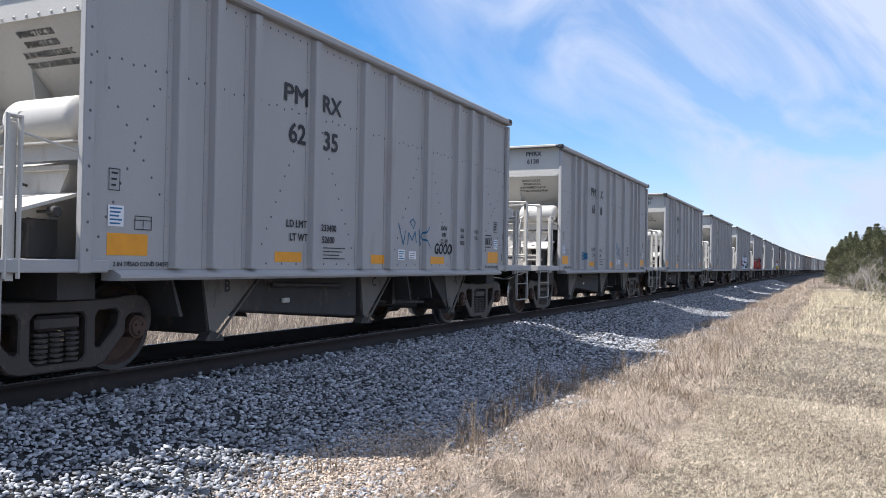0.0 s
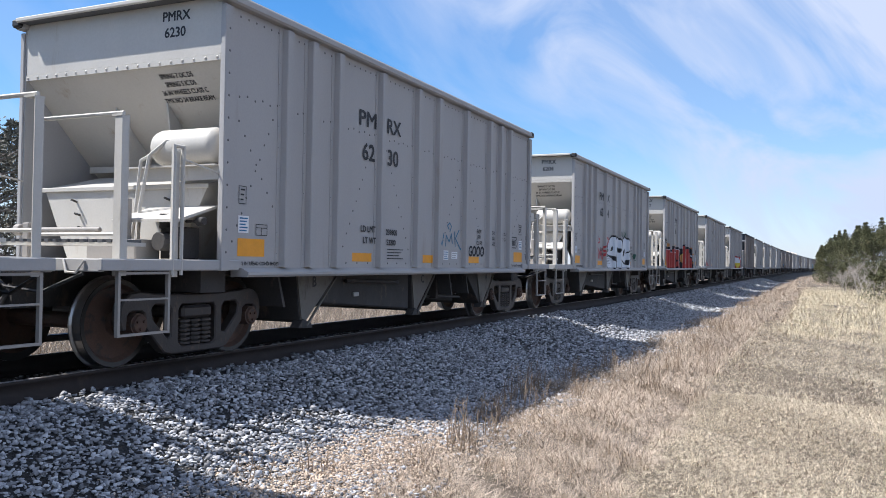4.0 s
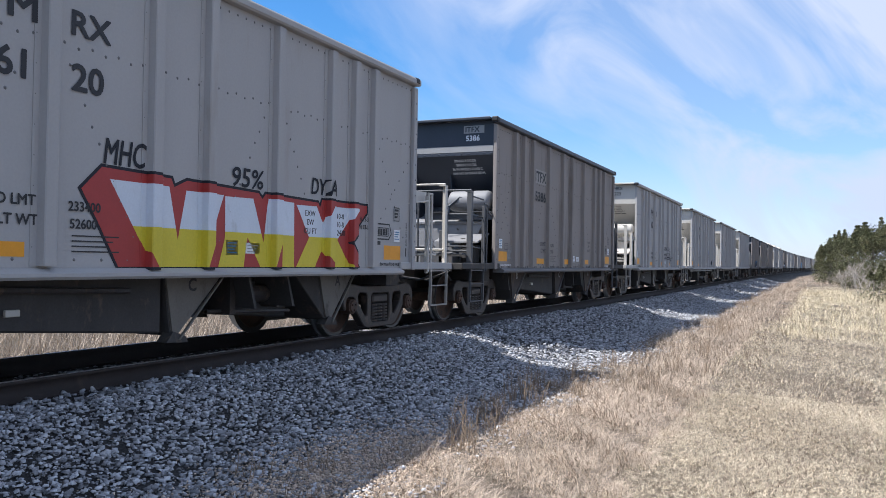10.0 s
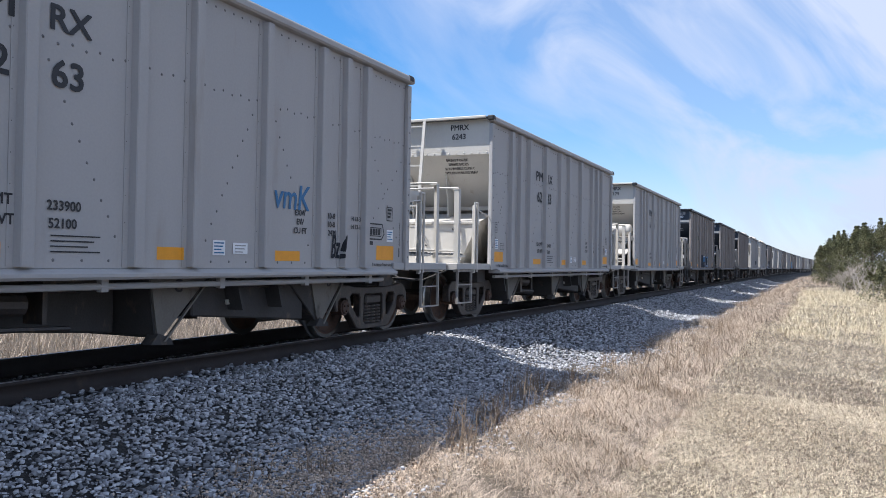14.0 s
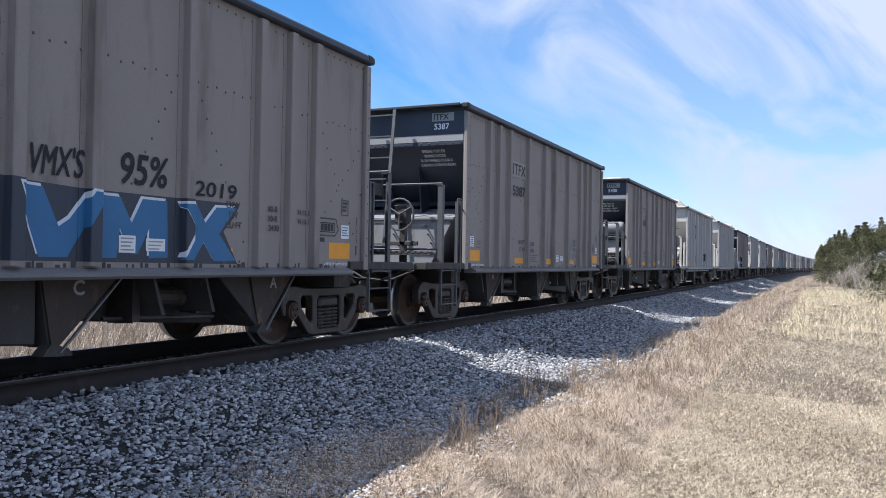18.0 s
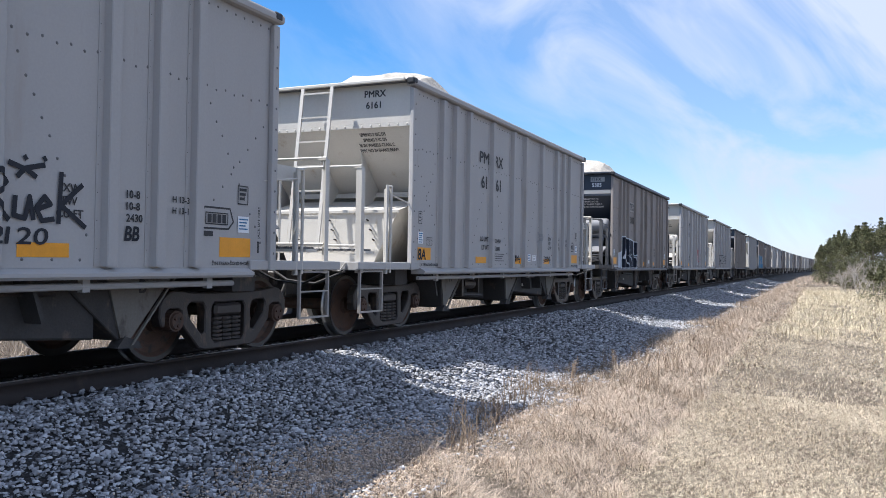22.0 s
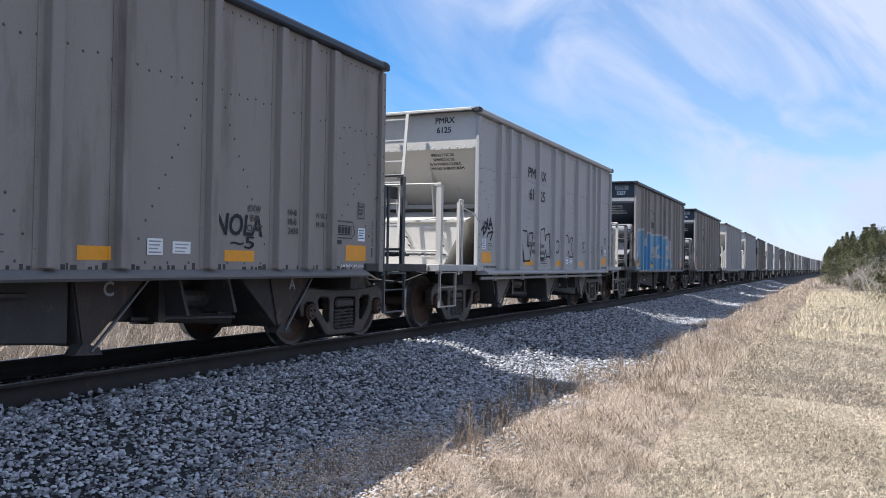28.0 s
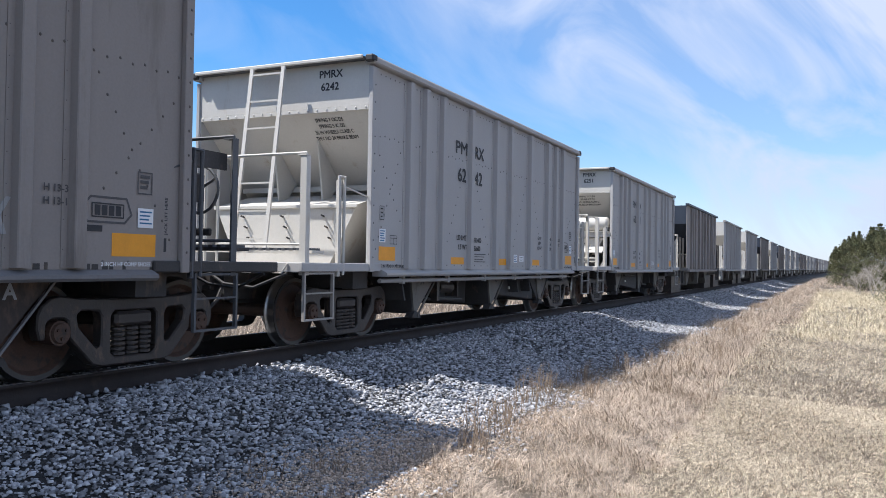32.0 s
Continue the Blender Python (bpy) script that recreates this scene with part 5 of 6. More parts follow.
    for where, lines, y0, y1, z0, z1, w in SCRIBBLED:
        if where == n:
            drawn(car, "ink", 0.0130, [[(y0 + (y1 - y0) * a, z0 + (z1 - z0) * b) for a, b in line] for line in lines], w)
    if n in TAGGED:
        y0, paint, w = TAGGED[n]
        drawn(car, paint, 0.0050, [[(y0 + a, z) for a, z in line] for line in TAG], w)


def sprayed(car, paint, lift, points, grow=0.0, name="spray_paint", split=None):
    """One sprayed shape: its outline along the car and up, moved outwards by grow."""
    p = np.array(points)
    if grow:
        e = np.roll(p, -1, 0) - p
        e /= np.linalg.norm(e, axis=1)[:, None]
        area = np.sum(p[:, 0] * np.roll(p[:, 1], -1) - np.roll(p[:, 0], -1) * p[:, 1])
        out = np.stack([e[:, 1], -e[:, 0]], 1) * (1 if area > 0 else -1)
        mid = out + np.roll(out, 1, 0)
        k = np.maximum((mid ** 2).sum(1), 0.9)
        p = p + mid * (2 * grow / k)[:, None]
    return layer(car, [(p, [tuple(range(len(p)))])], 0.0, paint, lift, name, split)


def drawn(car, paint, lift, lines, w, name="spray_line"):
    """Sprayed lines of one width."""
    return flat_part(name, on_side(sum([stroke(p, w) for p in lines], []), lift, True), M[paint], car)


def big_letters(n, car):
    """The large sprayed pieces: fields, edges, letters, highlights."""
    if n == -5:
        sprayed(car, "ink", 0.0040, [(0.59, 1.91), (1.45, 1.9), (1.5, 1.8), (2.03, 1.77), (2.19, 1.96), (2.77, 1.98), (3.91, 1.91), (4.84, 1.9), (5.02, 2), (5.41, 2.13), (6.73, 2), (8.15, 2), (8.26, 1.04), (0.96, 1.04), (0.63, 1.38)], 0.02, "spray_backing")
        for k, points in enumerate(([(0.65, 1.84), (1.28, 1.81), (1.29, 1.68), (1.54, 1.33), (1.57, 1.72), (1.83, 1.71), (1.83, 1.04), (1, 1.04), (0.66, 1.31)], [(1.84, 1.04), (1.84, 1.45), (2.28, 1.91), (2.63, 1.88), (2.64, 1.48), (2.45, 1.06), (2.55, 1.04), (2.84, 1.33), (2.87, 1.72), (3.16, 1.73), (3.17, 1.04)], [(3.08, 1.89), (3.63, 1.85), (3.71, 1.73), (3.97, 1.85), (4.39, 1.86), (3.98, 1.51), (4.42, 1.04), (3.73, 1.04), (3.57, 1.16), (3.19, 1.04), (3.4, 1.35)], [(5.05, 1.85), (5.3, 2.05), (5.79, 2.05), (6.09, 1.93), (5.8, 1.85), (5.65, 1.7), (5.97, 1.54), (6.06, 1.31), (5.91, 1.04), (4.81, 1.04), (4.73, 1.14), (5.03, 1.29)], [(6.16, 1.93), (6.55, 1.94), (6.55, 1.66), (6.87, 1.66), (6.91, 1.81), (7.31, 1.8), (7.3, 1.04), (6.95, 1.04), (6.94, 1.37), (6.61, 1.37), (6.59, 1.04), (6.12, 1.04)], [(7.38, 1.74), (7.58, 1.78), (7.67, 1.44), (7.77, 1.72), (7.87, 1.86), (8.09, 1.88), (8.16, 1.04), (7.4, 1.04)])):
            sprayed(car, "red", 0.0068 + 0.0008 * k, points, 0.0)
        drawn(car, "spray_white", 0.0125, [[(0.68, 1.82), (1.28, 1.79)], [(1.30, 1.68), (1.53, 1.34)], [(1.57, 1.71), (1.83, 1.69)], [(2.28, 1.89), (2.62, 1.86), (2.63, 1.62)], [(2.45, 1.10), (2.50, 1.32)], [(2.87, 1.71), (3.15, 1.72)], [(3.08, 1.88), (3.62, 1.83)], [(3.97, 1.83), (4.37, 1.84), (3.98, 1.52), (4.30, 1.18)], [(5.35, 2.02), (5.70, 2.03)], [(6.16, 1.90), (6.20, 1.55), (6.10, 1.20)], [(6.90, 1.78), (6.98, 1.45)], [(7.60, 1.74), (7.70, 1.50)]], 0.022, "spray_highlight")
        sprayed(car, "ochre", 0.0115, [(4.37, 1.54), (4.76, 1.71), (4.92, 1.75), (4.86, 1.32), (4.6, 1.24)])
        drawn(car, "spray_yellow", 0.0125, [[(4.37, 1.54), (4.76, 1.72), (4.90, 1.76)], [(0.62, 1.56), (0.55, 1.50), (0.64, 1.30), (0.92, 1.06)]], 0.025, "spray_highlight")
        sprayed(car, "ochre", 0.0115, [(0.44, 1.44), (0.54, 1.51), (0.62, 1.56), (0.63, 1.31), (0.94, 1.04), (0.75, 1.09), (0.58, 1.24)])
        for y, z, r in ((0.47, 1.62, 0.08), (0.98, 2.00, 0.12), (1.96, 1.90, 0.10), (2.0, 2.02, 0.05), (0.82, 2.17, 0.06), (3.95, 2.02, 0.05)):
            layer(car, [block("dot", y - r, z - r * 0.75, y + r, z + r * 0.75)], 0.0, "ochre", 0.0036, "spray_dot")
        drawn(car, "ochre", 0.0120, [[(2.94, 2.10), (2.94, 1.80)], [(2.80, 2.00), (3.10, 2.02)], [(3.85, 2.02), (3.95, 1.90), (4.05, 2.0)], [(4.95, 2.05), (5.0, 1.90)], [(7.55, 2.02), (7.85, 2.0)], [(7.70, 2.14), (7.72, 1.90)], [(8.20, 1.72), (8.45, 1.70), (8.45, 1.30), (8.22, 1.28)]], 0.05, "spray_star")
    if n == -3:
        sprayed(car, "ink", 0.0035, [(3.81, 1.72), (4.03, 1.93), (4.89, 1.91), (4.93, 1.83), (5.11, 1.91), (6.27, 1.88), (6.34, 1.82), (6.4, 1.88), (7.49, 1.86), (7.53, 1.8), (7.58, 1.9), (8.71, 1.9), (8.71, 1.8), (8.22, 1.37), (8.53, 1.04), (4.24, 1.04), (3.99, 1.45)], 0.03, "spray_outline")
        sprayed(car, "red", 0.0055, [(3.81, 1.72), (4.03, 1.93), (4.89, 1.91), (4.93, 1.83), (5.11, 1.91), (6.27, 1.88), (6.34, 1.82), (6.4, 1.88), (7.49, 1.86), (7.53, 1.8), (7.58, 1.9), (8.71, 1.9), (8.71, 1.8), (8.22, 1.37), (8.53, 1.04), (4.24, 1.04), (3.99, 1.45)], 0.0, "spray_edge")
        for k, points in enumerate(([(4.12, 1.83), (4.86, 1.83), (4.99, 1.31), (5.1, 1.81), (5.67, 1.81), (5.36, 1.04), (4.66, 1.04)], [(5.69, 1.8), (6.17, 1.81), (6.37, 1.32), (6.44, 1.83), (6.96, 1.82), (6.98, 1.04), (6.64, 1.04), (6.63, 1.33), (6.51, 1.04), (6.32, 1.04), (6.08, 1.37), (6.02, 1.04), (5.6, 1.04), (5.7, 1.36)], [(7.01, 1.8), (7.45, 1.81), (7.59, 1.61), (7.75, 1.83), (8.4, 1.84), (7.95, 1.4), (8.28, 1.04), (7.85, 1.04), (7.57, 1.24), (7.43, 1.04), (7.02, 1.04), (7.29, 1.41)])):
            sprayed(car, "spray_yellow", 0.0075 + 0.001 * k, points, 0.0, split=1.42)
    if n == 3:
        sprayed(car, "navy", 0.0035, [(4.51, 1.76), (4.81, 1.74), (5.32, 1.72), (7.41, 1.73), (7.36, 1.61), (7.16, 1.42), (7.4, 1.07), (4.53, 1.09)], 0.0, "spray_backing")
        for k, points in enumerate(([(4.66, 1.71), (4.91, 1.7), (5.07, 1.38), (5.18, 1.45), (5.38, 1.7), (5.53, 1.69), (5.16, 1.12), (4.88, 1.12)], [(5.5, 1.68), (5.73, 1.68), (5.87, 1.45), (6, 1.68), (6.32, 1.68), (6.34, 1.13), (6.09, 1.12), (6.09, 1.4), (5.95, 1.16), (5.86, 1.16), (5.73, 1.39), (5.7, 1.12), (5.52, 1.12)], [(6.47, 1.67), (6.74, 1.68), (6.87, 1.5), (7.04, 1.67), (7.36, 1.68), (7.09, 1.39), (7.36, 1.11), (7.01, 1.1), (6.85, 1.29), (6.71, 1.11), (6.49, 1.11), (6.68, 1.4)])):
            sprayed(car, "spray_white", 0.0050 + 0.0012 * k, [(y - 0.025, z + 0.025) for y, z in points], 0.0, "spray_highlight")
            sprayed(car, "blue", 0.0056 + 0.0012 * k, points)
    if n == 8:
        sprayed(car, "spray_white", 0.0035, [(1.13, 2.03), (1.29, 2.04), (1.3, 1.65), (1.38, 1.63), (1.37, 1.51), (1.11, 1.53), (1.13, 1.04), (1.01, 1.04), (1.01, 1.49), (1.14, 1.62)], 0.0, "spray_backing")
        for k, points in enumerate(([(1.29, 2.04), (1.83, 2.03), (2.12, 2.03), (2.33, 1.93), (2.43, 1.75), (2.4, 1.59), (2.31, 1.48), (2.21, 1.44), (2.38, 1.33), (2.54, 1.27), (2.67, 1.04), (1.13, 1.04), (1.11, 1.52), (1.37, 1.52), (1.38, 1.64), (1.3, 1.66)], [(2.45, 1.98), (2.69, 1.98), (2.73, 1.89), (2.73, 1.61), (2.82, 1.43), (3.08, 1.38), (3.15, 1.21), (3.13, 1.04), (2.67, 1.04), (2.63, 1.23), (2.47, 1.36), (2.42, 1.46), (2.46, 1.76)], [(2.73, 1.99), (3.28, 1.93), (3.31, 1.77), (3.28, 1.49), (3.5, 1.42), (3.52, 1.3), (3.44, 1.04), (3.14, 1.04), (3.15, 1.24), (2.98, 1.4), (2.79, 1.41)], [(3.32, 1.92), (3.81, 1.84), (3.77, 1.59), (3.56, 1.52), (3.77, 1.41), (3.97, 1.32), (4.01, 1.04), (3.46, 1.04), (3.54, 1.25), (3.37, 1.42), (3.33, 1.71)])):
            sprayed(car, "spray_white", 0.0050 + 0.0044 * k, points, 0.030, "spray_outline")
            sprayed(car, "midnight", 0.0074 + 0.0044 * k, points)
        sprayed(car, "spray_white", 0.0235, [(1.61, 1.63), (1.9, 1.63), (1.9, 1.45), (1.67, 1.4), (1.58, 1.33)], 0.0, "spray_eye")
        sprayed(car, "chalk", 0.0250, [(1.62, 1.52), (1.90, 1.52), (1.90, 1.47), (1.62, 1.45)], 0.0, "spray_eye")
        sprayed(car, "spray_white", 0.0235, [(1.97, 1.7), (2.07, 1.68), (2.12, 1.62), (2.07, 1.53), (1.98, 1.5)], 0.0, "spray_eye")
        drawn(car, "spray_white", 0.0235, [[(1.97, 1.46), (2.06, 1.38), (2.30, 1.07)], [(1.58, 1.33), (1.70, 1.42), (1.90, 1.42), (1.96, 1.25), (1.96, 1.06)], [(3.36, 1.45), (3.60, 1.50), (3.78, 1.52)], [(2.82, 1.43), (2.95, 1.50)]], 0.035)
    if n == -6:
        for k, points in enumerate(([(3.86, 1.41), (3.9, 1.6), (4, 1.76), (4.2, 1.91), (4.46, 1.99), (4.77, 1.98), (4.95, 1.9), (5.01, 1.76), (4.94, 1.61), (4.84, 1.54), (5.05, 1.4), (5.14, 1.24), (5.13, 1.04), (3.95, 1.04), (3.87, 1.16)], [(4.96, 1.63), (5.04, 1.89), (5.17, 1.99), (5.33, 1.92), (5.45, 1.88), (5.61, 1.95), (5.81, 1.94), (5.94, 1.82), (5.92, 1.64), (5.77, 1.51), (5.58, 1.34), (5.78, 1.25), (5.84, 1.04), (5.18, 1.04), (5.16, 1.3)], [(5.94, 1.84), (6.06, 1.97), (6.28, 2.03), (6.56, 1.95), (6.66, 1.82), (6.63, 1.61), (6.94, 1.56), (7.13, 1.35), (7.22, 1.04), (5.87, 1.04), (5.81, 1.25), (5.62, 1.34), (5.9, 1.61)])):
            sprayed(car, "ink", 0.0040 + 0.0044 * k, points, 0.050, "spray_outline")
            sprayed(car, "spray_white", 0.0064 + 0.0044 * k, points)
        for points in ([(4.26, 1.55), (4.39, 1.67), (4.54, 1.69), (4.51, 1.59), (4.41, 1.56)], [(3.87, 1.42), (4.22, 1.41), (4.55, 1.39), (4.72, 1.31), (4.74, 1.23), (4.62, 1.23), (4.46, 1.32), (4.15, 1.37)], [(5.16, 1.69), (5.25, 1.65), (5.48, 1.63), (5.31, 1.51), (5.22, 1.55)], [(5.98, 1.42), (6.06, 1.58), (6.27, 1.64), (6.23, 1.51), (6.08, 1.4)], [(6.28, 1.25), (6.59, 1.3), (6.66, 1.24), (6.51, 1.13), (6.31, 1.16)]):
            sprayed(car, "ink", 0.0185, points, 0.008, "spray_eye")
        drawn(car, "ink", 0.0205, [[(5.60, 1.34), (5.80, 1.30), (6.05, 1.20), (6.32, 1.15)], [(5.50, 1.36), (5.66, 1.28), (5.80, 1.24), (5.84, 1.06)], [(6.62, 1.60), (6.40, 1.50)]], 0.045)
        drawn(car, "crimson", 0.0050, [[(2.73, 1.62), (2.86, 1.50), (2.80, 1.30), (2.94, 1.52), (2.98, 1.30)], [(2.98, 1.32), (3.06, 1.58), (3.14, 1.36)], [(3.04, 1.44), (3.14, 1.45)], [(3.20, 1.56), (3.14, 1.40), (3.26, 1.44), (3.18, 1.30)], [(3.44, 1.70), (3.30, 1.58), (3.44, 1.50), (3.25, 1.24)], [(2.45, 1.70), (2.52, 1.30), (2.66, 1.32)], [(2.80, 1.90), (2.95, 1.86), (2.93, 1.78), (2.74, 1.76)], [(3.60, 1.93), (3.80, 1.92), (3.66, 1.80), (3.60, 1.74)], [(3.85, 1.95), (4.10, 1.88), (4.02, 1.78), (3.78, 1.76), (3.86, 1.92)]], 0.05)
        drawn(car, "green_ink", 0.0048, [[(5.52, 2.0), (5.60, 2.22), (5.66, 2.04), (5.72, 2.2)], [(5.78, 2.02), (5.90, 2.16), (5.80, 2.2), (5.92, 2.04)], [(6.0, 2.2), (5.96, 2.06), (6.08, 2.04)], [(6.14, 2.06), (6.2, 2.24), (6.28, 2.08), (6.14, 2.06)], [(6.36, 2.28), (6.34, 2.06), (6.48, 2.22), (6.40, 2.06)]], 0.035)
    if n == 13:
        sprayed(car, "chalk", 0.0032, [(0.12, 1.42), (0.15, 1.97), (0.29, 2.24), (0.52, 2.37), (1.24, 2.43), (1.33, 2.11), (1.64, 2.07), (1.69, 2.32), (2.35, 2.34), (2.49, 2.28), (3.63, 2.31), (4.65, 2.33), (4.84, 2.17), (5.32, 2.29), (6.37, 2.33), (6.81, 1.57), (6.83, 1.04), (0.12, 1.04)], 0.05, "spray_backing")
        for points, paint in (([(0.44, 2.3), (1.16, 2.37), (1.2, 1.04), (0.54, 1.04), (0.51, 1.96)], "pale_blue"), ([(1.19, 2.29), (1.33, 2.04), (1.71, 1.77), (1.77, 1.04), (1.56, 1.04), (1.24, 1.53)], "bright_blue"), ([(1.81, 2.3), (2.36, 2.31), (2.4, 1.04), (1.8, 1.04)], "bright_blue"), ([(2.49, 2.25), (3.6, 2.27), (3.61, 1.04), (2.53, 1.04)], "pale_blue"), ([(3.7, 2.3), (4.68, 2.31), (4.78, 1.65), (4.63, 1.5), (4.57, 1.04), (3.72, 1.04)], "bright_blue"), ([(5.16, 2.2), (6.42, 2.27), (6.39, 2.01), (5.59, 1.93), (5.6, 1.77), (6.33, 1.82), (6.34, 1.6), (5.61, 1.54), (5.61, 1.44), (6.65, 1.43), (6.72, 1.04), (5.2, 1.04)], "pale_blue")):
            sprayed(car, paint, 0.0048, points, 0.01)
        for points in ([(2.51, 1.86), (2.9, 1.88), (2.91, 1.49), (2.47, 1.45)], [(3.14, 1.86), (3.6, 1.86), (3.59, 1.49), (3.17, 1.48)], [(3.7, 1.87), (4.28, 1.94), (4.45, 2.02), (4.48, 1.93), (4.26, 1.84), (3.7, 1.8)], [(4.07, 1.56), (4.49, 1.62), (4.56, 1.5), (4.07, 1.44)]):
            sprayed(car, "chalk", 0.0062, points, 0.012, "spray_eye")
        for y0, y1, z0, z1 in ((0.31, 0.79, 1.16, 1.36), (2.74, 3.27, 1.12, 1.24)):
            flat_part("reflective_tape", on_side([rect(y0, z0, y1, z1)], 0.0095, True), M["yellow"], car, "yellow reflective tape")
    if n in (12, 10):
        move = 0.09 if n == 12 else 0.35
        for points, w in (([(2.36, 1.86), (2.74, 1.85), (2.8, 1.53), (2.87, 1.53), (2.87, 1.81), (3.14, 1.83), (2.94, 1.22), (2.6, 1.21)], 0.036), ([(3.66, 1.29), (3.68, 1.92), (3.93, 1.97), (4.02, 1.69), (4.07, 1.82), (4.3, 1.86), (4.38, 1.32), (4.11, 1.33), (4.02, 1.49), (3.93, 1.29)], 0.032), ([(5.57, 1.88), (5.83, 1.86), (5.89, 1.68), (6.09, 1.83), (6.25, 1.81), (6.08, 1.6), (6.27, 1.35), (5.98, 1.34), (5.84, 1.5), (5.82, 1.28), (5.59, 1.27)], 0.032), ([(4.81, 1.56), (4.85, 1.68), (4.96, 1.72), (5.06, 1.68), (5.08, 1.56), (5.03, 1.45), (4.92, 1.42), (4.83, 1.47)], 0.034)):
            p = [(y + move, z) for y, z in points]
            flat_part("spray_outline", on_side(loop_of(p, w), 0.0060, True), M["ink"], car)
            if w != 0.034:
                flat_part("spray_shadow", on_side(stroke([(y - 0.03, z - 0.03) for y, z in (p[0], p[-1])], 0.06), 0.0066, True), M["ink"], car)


def stone_load(n, top, peak=0.0):
    """A heap of crushed stone lying in a car."""
    rnd = random.Random(n + 50)
    bm = bmesh.new()
    nx, ny = 10, 28
    g = []
    for i in range(ny + 1):
        row = []
        for j in range(nx + 1):
            u, v = j / nx * 2 - 1, i / ny * 2 - 1
            h = (1 - u ** 4) * (0.35 + 0.65 * math.exp(-((v - peak) / 0.36) ** 2)) * max(0.0, 1 - v ** 10)
            row.append(bm.verts.new((u * 1.47, v * 4.6, 3.45 + (top - 3.45) * h + rnd.uniform(-0.05, 0.05))))
        g.append(row)
    for i in range(ny):
        for j in range(nx):
            bm.faces.new((g[i][j], g[i][j + 1], g[i + 1][j + 1], g[i + 1][j]))
    edge = [g[0][j] for j in range(nx + 1)] + [g[i][nx] for i in range(1, ny + 1)] + [g[ny][j] for j in range(nx - 1, -1, -1)] + [g[i][0] for i in range(ny - 1, 0, -1)]
    low = [bm.verts.new((v.co.x, v.co.y * 0.75, 2.4)) for v in edge]
    for i in range(len(edge)):
        bm.faces.new((edge[i], low[i], low[(i + 1) % len(edge)], edge[(i + 1) % len(edge)]))
    bm.faces.new(low)
    ob = new("stone_load", mesh_of("stone_load", bm, M["load"]))
    return tagged(ob, "pale crushed stone heaped in a hopper car", "stone load", "stone loads of the train")


# ---------------------------------------------------------------- ballast stones
def scatter(rng, n, s0, s1, d0, d1):
    s, d = rng.uniform(s0, s1, n), rng.uniform(d0, d1, n)
    return d + bend(s), s, d


def stones(rng, x, y, size, sink):
    """Angular broken stones lying at (x, y) on the ground."""
    n = len(x)
    cube = np.array([(-1, -1, -1), (1, -1, -1), (1, 1, -1), (-1, 1, -1), (-1, -1, 1), (1, -1, 1), (1, 1, 1), (-1, 1, 1)], float)
    quads = np.array([(4, 5, 6, 7), (0, 1, 5, 4), (1, 2, 6, 5), (2, 3, 7, 6), (3, 0, 4, 7)])
    v = cube[None] * rng.uniform(0.3, 1.0, (n, 8, 3))
    v *= (size[:, None] * rng.uniform(0.65, 1.15, (n, 3)))[:, None] * np.array([1.30, 0.88, 0.56])
    a, b = rng.uniform(0, 6.283, n), rng.normal(0, 0.7, n)
    ca, sa, cb, sb = np.cos(a)[:, None], np.sin(a)[:, None], np.cos(b)[:, None], np.sin(b)[:, None]
    vy, vz = v[..., 1] * cb - v[..., 2] * sb, v[..., 1] * sb + v[..., 2] * cb
    vx, vy = v[..., 0] * ca - vy * sa, v[..., 0] * sa + vy * ca
    z = ground_z(x, y) + size * sink
    V = np.stack([vx + x[:, None], vy + y[:, None], vz + z[:, None]], 2).reshape(-1, 3)
    F = (quads[None] + (np.arange(n) * 8)[:, None, None]).reshape(-1, 4)
    return V, F


def fringe(y):
    """Where the ballast gives way to grass, as a distance from the track's middle."""
    return 4.05 + 0.25 * np.sin(y * 0.9) + 0.15 * np.sin(y * 2.7) + 0.55 * np.exp(-((y - 5.5) / 1.0) ** 2)


def make_stones():
    rng = np.random.default_rng(4)
    sets = []
    for n, s0, s1, d0, d1, r0, r1 in ((38000, 3.4, 14, 1.2, 4.8, 0.010, 0.029), (20500, 14, 32, 1.2, 4.8, 0.016, 0.036), (9500, 32, 48, 1.2, 4.8, 0.022, 0.040), (8500, 48, 100, 1.25, 4.6, 0.032, 0.058), (9000, -9, 3.4, 1.2, 4.8, 0.016, 0.034), (12000, 2.5, 22, -1.3, 1.3, 0.022, 0.04), (3500, 2, 30, -3.6, -1.3, 0.03, 0.05)):
        x, y, d = scatter(rng, n, s0, s1, d0, d1)
        keep = d < fringe(y) - 0.32 + rng.exponential(0.30, n)
        rail = (np.abs(np.abs(d) - 0.7535) < 0.10)
        keep &= ~rail
        x, y, d = x[keep], y[keep], d[keep]
        size = r0 + (r1 - r0) * rng.beta(1.3, 1.7, len(x)) * np.where(rng.random(len(x)) < 0.05, 1.5, 1.0)
        inner = np.abs(d) < 0.9
        V, F = stones(rng, x, y, np.where(inner, size * 0.8, size), np.where(inner, -0.1, np.where(d > fringe(y) - 0.95, rng.uniform(-0.5, 1.0, len(x)), rng.uniform(-0.5, 1.5, len(x)))))
        sets.append((V, F))
    off, VV, FF = 0, [], []
    for V, F in sets:
        VV.append(V)
        FF.append(F + off)
        off += len(V)
    ob = new("ballast_stones", raw_mesh("ballast_stones", np.concatenate(VV), np.concatenate(FF), M["stone"]))
    tagged(ob, "loose grey crushed-stone ballast beside the rails", "ballast", kind="stuff")


make_stones()


